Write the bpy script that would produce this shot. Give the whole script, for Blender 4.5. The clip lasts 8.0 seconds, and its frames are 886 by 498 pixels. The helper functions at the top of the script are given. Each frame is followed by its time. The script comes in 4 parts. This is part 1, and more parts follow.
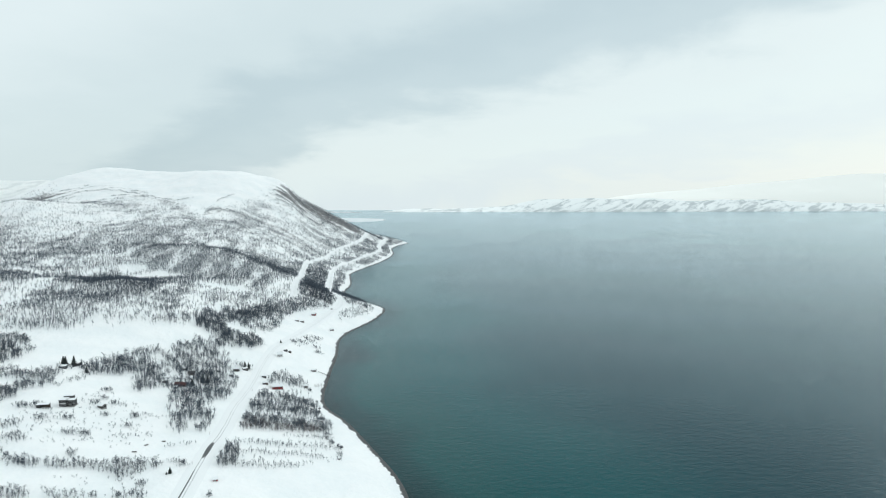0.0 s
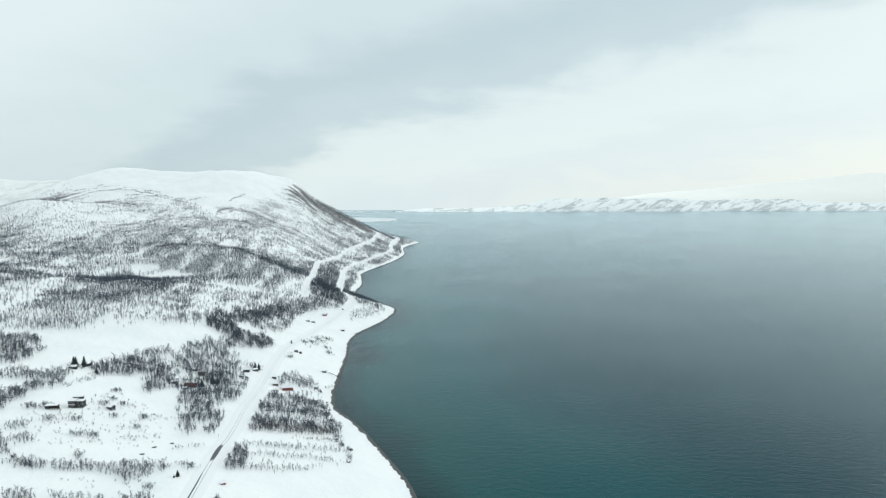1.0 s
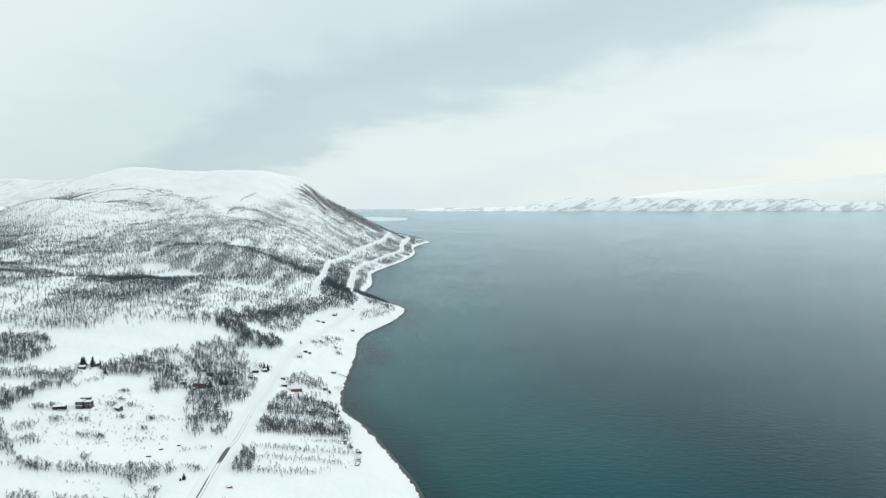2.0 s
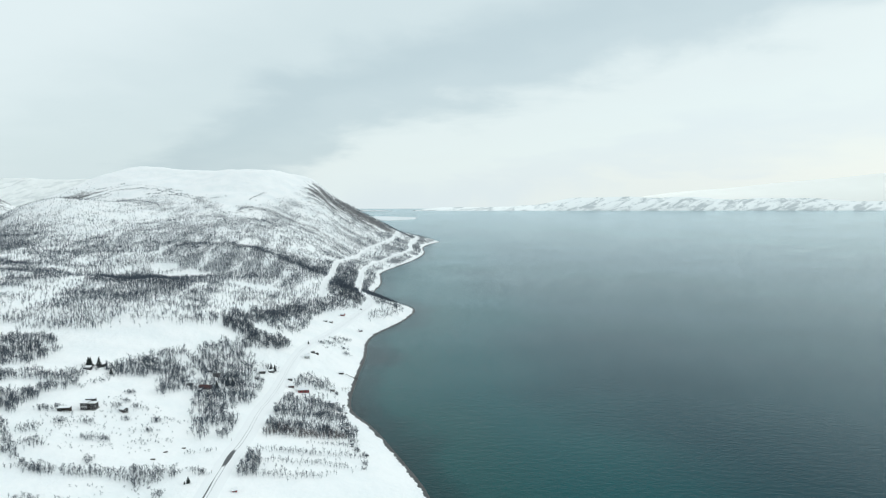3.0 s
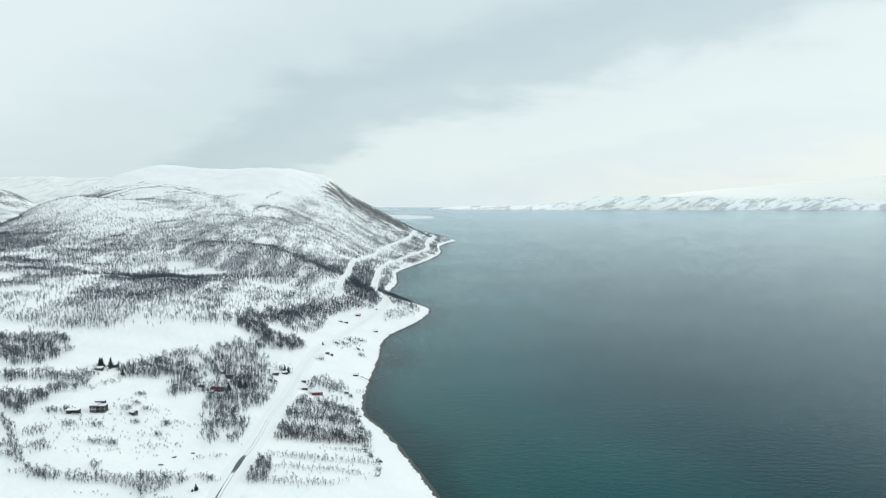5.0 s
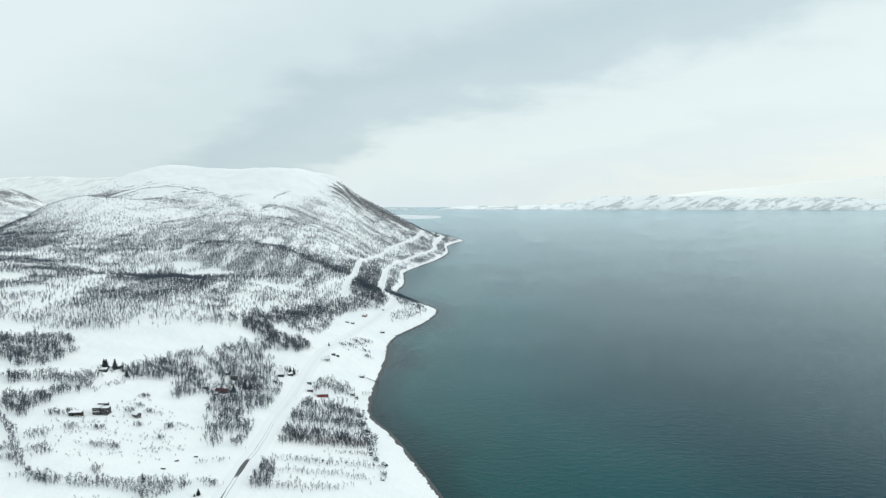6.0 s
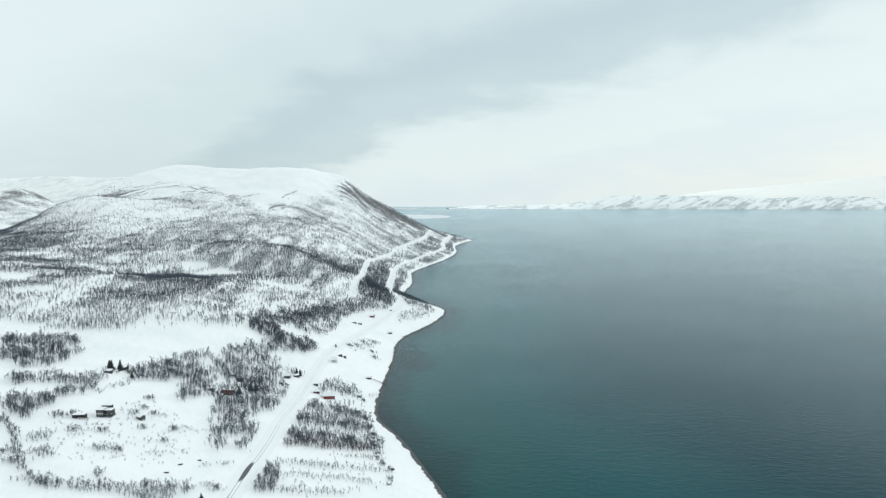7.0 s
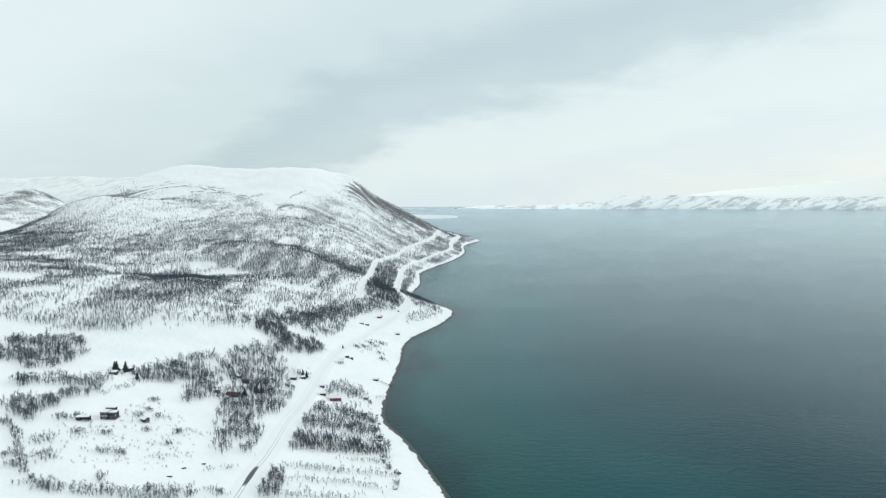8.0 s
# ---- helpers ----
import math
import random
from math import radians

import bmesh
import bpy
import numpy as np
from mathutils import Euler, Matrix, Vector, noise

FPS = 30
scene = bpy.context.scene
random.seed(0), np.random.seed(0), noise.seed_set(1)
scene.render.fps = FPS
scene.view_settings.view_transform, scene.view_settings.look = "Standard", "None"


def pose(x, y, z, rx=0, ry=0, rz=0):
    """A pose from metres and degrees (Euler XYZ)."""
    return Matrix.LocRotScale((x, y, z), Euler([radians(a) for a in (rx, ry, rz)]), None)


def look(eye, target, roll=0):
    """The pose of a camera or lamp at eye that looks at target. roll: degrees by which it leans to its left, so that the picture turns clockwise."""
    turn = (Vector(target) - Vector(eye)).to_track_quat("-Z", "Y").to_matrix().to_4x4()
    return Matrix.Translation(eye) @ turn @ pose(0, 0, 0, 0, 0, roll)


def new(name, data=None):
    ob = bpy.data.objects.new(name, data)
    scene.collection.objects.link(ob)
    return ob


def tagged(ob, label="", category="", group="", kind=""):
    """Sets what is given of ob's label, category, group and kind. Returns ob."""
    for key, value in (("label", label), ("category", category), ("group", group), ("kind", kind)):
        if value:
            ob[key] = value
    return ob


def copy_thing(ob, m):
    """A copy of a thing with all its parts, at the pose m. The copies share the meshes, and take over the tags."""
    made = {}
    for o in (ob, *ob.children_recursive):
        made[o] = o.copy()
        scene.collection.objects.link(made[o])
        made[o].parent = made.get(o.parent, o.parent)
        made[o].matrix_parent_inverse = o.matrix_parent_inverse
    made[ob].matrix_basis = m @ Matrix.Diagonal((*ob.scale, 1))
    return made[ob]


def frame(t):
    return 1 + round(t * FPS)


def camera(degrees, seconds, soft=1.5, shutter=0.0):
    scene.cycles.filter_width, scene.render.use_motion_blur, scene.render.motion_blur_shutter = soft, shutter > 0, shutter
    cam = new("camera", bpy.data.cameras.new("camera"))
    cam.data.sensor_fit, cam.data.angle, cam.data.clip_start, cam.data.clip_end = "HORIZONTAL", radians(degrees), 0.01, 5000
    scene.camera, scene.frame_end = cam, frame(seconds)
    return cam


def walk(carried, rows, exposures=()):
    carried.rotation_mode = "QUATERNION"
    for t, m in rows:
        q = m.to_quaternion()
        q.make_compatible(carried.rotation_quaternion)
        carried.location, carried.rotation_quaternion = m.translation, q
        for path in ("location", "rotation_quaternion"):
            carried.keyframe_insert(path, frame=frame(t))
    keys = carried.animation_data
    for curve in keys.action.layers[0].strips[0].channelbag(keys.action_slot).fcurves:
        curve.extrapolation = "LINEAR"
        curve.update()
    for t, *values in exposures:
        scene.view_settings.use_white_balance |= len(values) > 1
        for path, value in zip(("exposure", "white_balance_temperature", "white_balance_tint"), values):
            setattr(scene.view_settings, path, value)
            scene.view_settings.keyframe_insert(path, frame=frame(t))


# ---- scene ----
# camera: a drone about 185 m over the water, gliding ahead and turning slowly to its left
cam = camera(68.5, 8.0, soft=1.2)
PATH = [
    (0, (0.85, -3.18, 185.11), (1.3, 992.2, 88.6), -0.10),
    (0.5, (1.21, -0.08, 185.12), (-6.8, 995.2, 88.1), -0.16),
    (1, (1.51, 3.07, 185.14), (-16.6, 998.2, 88.1), -0.15),
    (1.5, (1.74, 6.31, 185.17), (-25.5, 1001.2, 87.8), -0.14),
    (3, (1.86, 16.27, 185.16), (-46.7, 1010.2, 86.3), -0.14),
    (3.5, (1.77, 19.47, 185.16), (-53.6, 1013.0, 86.0), -0.13),
    (4, (1.65, 22.62, 185.15), (-60.4, 1015.7, 85.5), -0.12),
    (4.5, (1.67, 25.83, 185.16), (-67.2, 1018.4, 84.8), -0.10),
    (6, (1.81, 35.48, 185.22), (-84.9, 1026.6, 84.1), -0.10),
    (6.5, (1.99, 38.72, 185.25), (-91.4, 1029.2, 84.0), -0.15),
    (7, (2.14, 41.90, 185.28), (-98.0, 1031.7, 83.6), -0.15),
    (7.5, (2.13, 44.96, 185.30), (-104.4, 1034.1, 83.6), -0.15),
    (8, (2.04, 47.98, 185.31), (-110.8, 1036.4, 83.6), -0.16),
]
walk(cam, [(t, look(eye, target, roll)) for t, eye, target, roll in PATH], exposures=[(0, -0.075, 6150, 4)])

# ---- daylight: an overcast winter sky with one darker cloud bank, brighter to the right ----
SUN_AZIMUTH, SUN_HEIGHT = 52.0, 24.0  # degrees clockwise from +y, and above the horizon


def node(tree, kind, **inputs):
    """A node with the given settings (lower case) and inputs (by name, underscores for spaces)."""
    n = tree.nodes.new(kind)
    for key, value in inputs.items():
        slot = n.inputs.get(key.replace("_", " "))
        if isinstance(value, bpy.types.NodeSocket):
            tree.links.new(value, slot)
        else:
            slot.default_value = value
    return n


def ramp(tree, fac, stops, smooth=True):
    n = tree.nodes.new("ShaderNodeValToRGB")
    tree.links.new(fac, n.inputs["Fac"])
    n.color_ramp.interpolation = "EASE" if smooth else "LINEAR"
    els = n.color_ramp.elements
    while len(els) < len(stops):
        els.new(0.5)
    for el, (at, c) in zip(els, stops):
        el.position, el.color = at, (c, c, c, 1) if isinstance(c, (int, float)) else (*c, 1)
    return n.outputs["Color"]


def maths(tree, op, a, b=0.0, c=0.0):
    n = tree.nodes.new("ShaderNodeMath")
    n.operation = op
    for slot, value in zip(n.inputs, (a, b, c)):
        if isinstance(value, bpy.types.NodeSocket):
            tree.links.new(value, slot)
        else:
            slot.default_value = value
    return n.outputs[0]


def blend(tree, fac, a, b, kind="MIX"):
    n = tree.nodes.new("ShaderNodeMix")
    n.data_type, n.blend_type = "RGBA", kind
    for slot, value in ((n.inputs[0], fac), (n.inputs[6], a), (n.inputs[7], b)):
        if isinstance(value, bpy.types.NodeSocket):
            tree.links.new(value, slot)
        else:
            slot.default_value = (*value, 1) if isinstance(value, tuple) else value
    return n.outputs[2]


def make_sky():
    world = bpy.data.worlds.new("overcast_sky")
    scene.world = world
    world.use_nodes = True
    tr = world.node_tree
    tr.nodes.clear()
    sky = tr.nodes.new("ShaderNodeTexSky")
    sky.sky_type, sky.sun_disc = "NISHITA", False
    sky.sun_elevation, sky.sun_rotation = radians(SUN_HEIGHT), radians(SUN_AZIMUTH)
    way = tr.nodes.new("ShaderNodeTexCoord").outputs["Generated"]
    sep = node(tr, "ShaderNodeSeparateXYZ", Vector=way)
    # cloud deck seen in perspective: direction divided by its height
    up = maths(tr, "ADD", maths(tr, "MAXIMUM", sep.outputs["Z"], 0.0), 0.24)
    deck = node(tr, "ShaderNodeCombineXYZ", X=maths(tr, "DIVIDE", sep.outputs["X"], up), Y=maths(tr, "DIVIDE", sep.outputs["Y"], up))
    large = node(tr, "ShaderNodeTexNoise", Vector=deck.outputs[0], Scale=0.9, Detail=6.0, Roughness=0.52, Distortion=0.6)
    fine = node(tr, "ShaderNodeTexNoise", Vector=deck.outputs[0], Scale=3.4, Detail=7.0, Roughness=0.55, Distortion=0.3)
    wobble = maths(tr, "MULTIPLY_ADD", large.outputs["Fac"], 0.17, -0.085)
    wobble = maths(tr, "ADD", wobble, maths(tr, "MULTIPLY_ADD", fine.outputs["Fac"], 0.085, -0.042))
    # how far up through the layers: the bank climbs to the right
    rise = maths(tr, "MULTIPLY_ADD", sep.outputs["X"], -0.21, sep.outputs["Z"])
    layer = maths(tr, "ADD", rise, wobble)
    # the bank thins out inland
    layer = maths(tr, "MULTIPLY_ADD", maths(tr, "MAXIMUM", maths(tr, "MULTIPLY_ADD", sep.outputs["X"], -1.0, -0.20), 0.0), 0.42, layer)
    layer = maths(tr, "MULTIPLY_ADD", layer, 1.0, 0.25)
    cloud = ramp(tr, layer, [(0.10, (0.93, 0.945, 0.905)), (0.19, (0.91, 0.94, 0.915)), (0.24, (0.855, 0.905, 0.92)), (0.29, (0.895, 0.945, 0.935)), (0.33, (0.89, 0.935, 0.925)),
                             (0.395, (0.675, 0.755, 0.78)), (0.455, (0.635, 0.72, 0.75)), (0.53, (0.77, 0.84, 0.85)), (0.72, (0.90, 0.95, 0.95)), (1.0, (1.06, 1.09, 1.09))])
    mixed = blend(tr, 0.93, blend(tr, 1.0, sky.outputs["Color"], (0.1, 0.1, 0.1), "MULTIPLY"), cloud)
    back = node(tr, "ShaderNodeBackground", Color=mixed, Strength=1.0)
    out = tr.nodes.new("ShaderNodeOutputWorld")
    tr.links.new(back.outputs[0], out.inputs["Surface"])


make_sky()
sun = new("sun", bpy.data.lights.new("sun", "SUN"))
sun.data.energy, sun.data.angle, sun.data.color = 0.82, radians(22), (1.0, 0.965, 0.92)
az, el = radians(SUN_AZIMUTH), radians(SUN_HEIGHT)
sun.matrix_world = look(Vector((math.sin(az) * math.cos(el), math.cos(az) * math.cos(el), math.sin(el))) * 3000, (0, 0, 0))

# ---- materials ----
def material(name):
    m = bpy.data.materials.new(name)
    m.use_nodes = True
    tr = m.node_tree
    tr.nodes.clear()
    out, bsdf = tr.nodes.new("ShaderNodeOutputMaterial"), tr.nodes.new("ShaderNodeBsdfPrincipled")
    tr.links.new(bsdf.outputs[0], out.inputs["Surface"])
    return m, tr, bsdf


def put(tr, value, slot):
    if isinstance(value, bpy.types.NodeSocket):
        tr.links.new(value, slot)
    else:
        slot.default_value = (*value, 1) if isinstance(value, tuple) else value


def grain(tr, scale, detail=4.0, rough=0.55, stretch=(1, 1, 1), coords="Object"):
    co = tr.nodes.new("ShaderNodeTexCoord").outputs[coords]
    mp = node(tr, "ShaderNodeMapping", Vector=co, Scale=stretch)
    return node(tr, "ShaderNodeTexNoise", Vector=mp.outputs[0], Scale=scale, Detail=detail, Roughness=rough).outputs["Fac"]


def plain(name, a, b, scale=3.0, rough=0.7, metal=0.0, bump=0.1, stretch=(1, 1, 1)):
    """Two mixed tones at two scales with fine relief: paint, wood, stone, metal."""
    m, tr, bsdf = material(name)
    coarse, fine = grain(tr, scale, stretch=stretch), grain(tr, scale * 7, stretch=stretch)
    mixed = maths(tr, "MULTIPLY_ADD", coarse, 1.6, maths(tr, "MULTIPLY_ADD", fine, 0.8, -0.7))
    mixed = node(tr, "ShaderNodeClamp", Value=mixed).outputs[0]
    put(tr, blend(tr, mixed, a, b), bsdf.inputs["Base Color"])
    bsdf.inputs["Roughness"].default_value, bsdf.inputs["Metallic"].default_value = rough, metal
    if bump:
        bp = node(tr, "ShaderNodeBump", Strength=bump, Distance=0.05, Height=fine)
        tr.links.new(bp.outputs[0], bsdf.inputs["Normal"])
    return m


def attribute(tr, name):
    n = tr.nodes.new("ShaderNodeAttribute")
    n.attribute_name = name
    return n.outputs["Fac"]


def snow_ground():
    """Wind-packed snow, with brushwood and painted tree shade in the woods and wet stones at the tide line."""
    m, tr, bsdf = material("snow_ground")
    drift, crust = grain(tr, 0.03, 5.0), grain(tr, 0.45, 5.0)
    snow = blend(tr, ramp(tr, maths(tr, "MULTIPLY_ADD", crust, 0.35, maths(tr, "MULTIPLY", drift, 0.8)), [(0.40, 0.0), (0.72, 1.0)]), (0.83, 0.86, 0.868), (0.895, 0.905, 0.905))
    # brushwood, together with the shade of the trees, painted as one grey-blue tone
    twig, patch = grain(tr, 0.7, 3.0, 0.7, (1, 0.4, 1)), grain(tr, 0.06, 4.0, 0.6, (1, 0.35, 1))
    dense = attribute(tr, "brush_and_shade")
    cover = maths(tr, "MULTIPLY_ADD", dense, maths(tr, "MULTIPLY_ADD", patch, 0.5, 0.05), twig)
    cover = maths(tr, "MULTIPLY", ramp(tr, cover, [(0.60, 0.0), (0.80, 1.0)]), dense)
    ground = blend(tr, maths(tr, "MULTIPLY", cover, 0.6), snow, (0.088, 0.106, 0.128))
    # bare wind-swept rock
    bare = attribute(tr, "rock")
    rock = maths(tr, "MULTIPLY_ADD", bare, 0.38, grain(tr, 0.14, 7.0, 0.72))
    rock = maths(tr, "MULTIPLY", ramp(tr, rock, [(0.72, 0.0), (0.84, 1.0)]), bare)
    ground = blend(tr, rock, ground, (0.13, 0.13, 0.135))
    # tide line
    edge = maths(tr, "ADD", attribute(tr, "tide"), maths(tr, "MULTIPLY_ADD", grain(tr, 0.22, 6.0, 0.65), 0.9, -0.45))
    stones = blend(tr, grain(tr, 1.6, 4.0), (0.012, 0.013, 0.014), (0.06, 0.06, 0.058))
    wet = ramp(tr, edge, [(0.42, 0.0), (0.58, 1.0)])
    put(tr, blend(tr, wet, ground, stones), bsdf.inputs["Base Color"])
    put(tr, maths(tr, "MULTIPLY_ADD", wet, -0.25, 0.72), bsdf.inputs["Roughness"])
    hummock = grain(tr, 0.16, 4.0, 0.6, (1.0, 0.6, 1.0))
    relief = maths(tr, "ADD", maths(tr, "MULTIPLY", crust, 0.5), maths(tr, "MULTIPLY", drift, 8.0))
    relief = maths(tr, "MULTIPLY_ADD", hummock, 2.2, relief)
    bp = node(tr, "ShaderNodeBump", Strength=0.6, Distance=0.7, Height=relief)
    tr.links.new(bp.outputs[0], bsdf.inputs["Normal"])
    return m


def sea_water():
    """Cold fjord water: dark in the deep, greener over the shallows, ruffled by the wind."""
    m = bpy.data.materials.new("sea_water")
    m.use_nodes = True
    tr = m.node_tree
    tr.nodes.clear()
    depth = attribute(tr, "depth")
    murk = grain(tr, 0.004, 4.0)
    deep = blend(tr, ramp(tr, murk, [(0.35, 0.0), (0.65, 1.0)]), (0.002, 0.031, 0.042), (0.003, 0.036, 0.047))
    shoal = ramp(tr, depth, [(0.0, (0.013, 0.028, 0.030)), (0.045, (0.013, 0.044, 0.047)), (0.13, (0.014, 0.070, 0.071)), (0.35, (0.007, 0.066, 0.072)), (0.8, (0.003, 0.046, 0.056))])
    colour = blend(tr, ramp(tr, depth, [(0.35, 0.0), (0.95, 1.0)]), shoal, deep)
    gust = ramp(tr, grain(tr, 0.004, 6.0, 0.6, (1.0, 1.5, 1)), [(0.34, 0.0), (0.66, 1.0)])
    swell = grain(tr, 0.14, 3.0, 0.55, (1.0, 1.6, 1))
    ripple = grain(tr, 0.55, 3.0, 0.6, (1.0, 1.5, 1))
    high = maths(tr, "ADD", maths(tr, "MULTIPLY", swell, 1.0), maths(tr, "MULTIPLY", ripple, 0.8))
    bump = node(tr, "ShaderNodeBump", Strength=0.5, Distance=0.5, Height=high).outputs[0]
    fresnel = node(tr, "ShaderNodeFresnel", IOR=1.333, Normal=bump).outputs[0]
    gloss = node(tr, "ShaderNodeClamp", Value=maths(tr, "MULTIPLY_ADD", maths(tr, "MULTIPLY", fresnel, maths(tr, "MULTIPLY_ADD", gust, 0.07, 1.08)), 1.0, -0.05)).outputs[0]
    body = node(tr, "ShaderNodeBsdfDiffuse", Color=colour, Normal=bump)
    mirror = node(tr, "ShaderNodeBsdfGlossy", Color=(0.865, 0.96, 1.0, 1), Roughness=maths(tr, "MULTIPLY_ADD", gust, 0.05, 0.17), Normal=bump)
    mix = node(tr, "ShaderNodeMixShader", Fac=gloss)
    tr.links.new(body.outputs[0], mix.inputs[1])
    tr.links.new(mirror.outputs[0], mix.inputs[2])
    out = tr.nodes.new("ShaderNodeOutputMaterial")
    tr.links.new(mix.outputs[0], out.inputs["Surface"])
    return m


def far_snow(name, bare_share, haze_glow, snow=(0.88, 0.895, 0.88)):
    """Snow fells many kilometres off: a plain distance, as pale as the air in front of it; that haze is put in as
    emission.
    """
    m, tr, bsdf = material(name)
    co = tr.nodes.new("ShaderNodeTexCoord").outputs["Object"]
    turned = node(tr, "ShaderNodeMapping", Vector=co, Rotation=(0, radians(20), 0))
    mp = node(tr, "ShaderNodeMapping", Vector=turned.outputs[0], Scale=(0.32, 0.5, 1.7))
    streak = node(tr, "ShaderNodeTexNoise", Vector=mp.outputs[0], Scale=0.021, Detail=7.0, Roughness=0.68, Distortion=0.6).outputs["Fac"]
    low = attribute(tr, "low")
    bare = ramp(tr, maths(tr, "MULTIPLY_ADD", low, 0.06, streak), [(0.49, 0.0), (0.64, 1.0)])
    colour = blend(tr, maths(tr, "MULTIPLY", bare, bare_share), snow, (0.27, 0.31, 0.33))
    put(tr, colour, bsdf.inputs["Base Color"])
    # emission in the snow's own colour stands in for the hazy air between
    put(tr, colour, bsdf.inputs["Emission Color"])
    bsdf.inputs["Emission Strength"].default_value = haze_glow
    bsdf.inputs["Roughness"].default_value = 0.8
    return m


# hills and fells emit a little in place of haze; spit and isles emit none
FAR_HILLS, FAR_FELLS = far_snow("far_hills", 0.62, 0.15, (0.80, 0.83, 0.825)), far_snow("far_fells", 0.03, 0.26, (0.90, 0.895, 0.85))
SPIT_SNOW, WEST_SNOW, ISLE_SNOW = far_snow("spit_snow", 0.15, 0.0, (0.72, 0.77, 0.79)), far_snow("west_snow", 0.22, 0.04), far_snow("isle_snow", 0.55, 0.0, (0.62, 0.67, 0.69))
SNOW_GROUND, WATER = snow_ground(), sea_water()

SHORE = [
    (82, -440), (37, -80), (5, 143), (-6, 275), (-16, 355), (-26, 394), (-46, 436), (-75, 497), (-99, 529), (-106, 567), (-108, 599),
    (-112, 650), (-114, 698), (-124, 760), (-120, 806), (-104, 849), (-89, 902), (-83, 966), (-103, 1000), (-140, 1050), (-164, 1093),
    (-173, 1135), (-168, 1199), (-186, 1313), (-195, 1363), (-173, 1469), (-144, 1593), (-129, 1753), (-143, 1854), (-151, 1931),
    (-132, 2043), (-97, 2130), (-200, 2170), (-412, 2275), (-860, 2512), (-1794, 2841), (-3746, 3030),
]
# centre, height, half-lengths, turn of the long axis (degrees)
HILLS = {
    "summit": (-971, 1894, 146, 279, 272, 0),
    "shoulder": (-579, 1822, 131, 217, 293, 0),
    "headland_ridge": (-455, 1844, 17, 41, 354, 20),
    "front_shoulder": (-829, 1379, 42, 293, 338, 0),
    "mid_slope": (-432, 1303, 36, 196, 182, 0),
    "left_flank": (-1262, 1277, -96, 297, 229, 0),
    "near_crest": (-360, 762, 15, 171, 78, -12),
    "left_crest": (-603, 810, 8, 171, 99, 0),
    "bowl": (-410, 940, -12, 110, 50, 0),
    "near_plateau": (-349, 392, 3, 161, 161, 0),
    "field": (-287, 617, 17, 130, 72, 0),
    "second_crest": (-609, 984, -3, 183, 98, 0),
    "third_crest": (-346, 1036, 26, 140, 84, -20),
    "coast_shelf": (-241, 1431, -23, 96, 205, 0),
    "headland": (-364, 1947, 28, 259, 63, 0),
    "inland": (-1532, 760, 23, 436, 340, 0),
    "crest_gap": (-490, 845, -17, 105, 85, 0),
    "east_gap": (-275, 750, -7, 55, 60, 0),
    "west_hill": (-1937, 2466, 95, 135, 316, 20),
    "west_valley": (-1456, 1793, -68, 158, 432, 20),
    "west_dip": (-1388, 1536, 27, 90, 340, 0),
    "front_face": (-911, 1335, 49, 119, 133, 0),
    "front_face_east": (-707, 1726, -11, 157, 124, 0),
    "inland_west": (-744, 494, 38, 261, 203, 0),
}


def shore_line():
    """The shore as a smooth line, land on its left hand side."""
    pts = np.array(SHORE, float)
    for _ in range(2):
        a, b = pts[:-1], pts[1:]
        pts = np.concatenate([pts[:1], np.stack([0.75 * a + 0.25 * b, 0.25 * a + 0.75 * b], 1).reshape(-1, 2), pts[-1:]])
    return pts


def inland(x, y):
    """Metres from the shore, positive on land."""
    shape, p = np.shape(x), np.stack([np.ravel(x), np.ravel(y)], -1).astype(float)
    best, side = np.full(len(p), 1e18), np.zeros(len(p))
    line = shore_line()
    for a, b in zip(line[:-1], line[1:]):
        ab, ap = b - a, p - a
        t = np.clip(ap @ ab / (ab @ ab), 0, 1)
        off = ap - t[:, None] * ab
        d2 = (off * off).sum(-1)
        cross = ab[0] * ap[:, 1] - ab[1] * ap[:, 0]
        near = d2 < best - 1e-9
        best[near], side[near] = d2[near], np.sign(cross[near])
    return (np.sqrt(best) * side).reshape(shape)


def waves(x, y, size, seed, octaves=4):
    """Smooth uneven relief between about -1 and 1, from turned sine waves."""
    rng, out, amp = np.random.default_rng(seed), 0.0, 1.0
    for _ in range(octaves):
        part = 0.0
        for _ in range(5):
            turn, phase, k = rng.uniform(0, 6.283), rng.uniform(0, 6.283), rng.uniform(0.7, 1.4) * 6.283 / size
            u = x * np.cos(turn) + y * np.sin(turn)
            v = -x * np.sin(turn) + y * np.cos(turn)
            part = part + np.sin(u * k + phase + 1.3 * np.sin(v * k * 0.7 + 2 * phase))
        out, amp, size = out + amp * part / 3.2, amp * 0.5, size * 0.5
    return out / 1.6


def hill_shape(x, y, cx, cy, rx, ry, turn):
    c, s = np.cos(np.radians(turn)), np.sin(np.radians(turn))
    u, v = ((x - cx) * c + (y - cy) * s) / rx, (-(x - cx) * s + (y - cy) * c) / ry
    return np.exp(-(u * u + v * v))


def base_height(d):
    land = 84 * (1 - np.exp(-np.maximum(d - 9, 0) / 227)) + 2.2 * np.clip(d / 11, 0, 1)
    return np.where(d > 0, land, np.maximum(0.22 * d, -20))


# levelled building plots: centre, radius, height (filled in below)
TERRACES = []


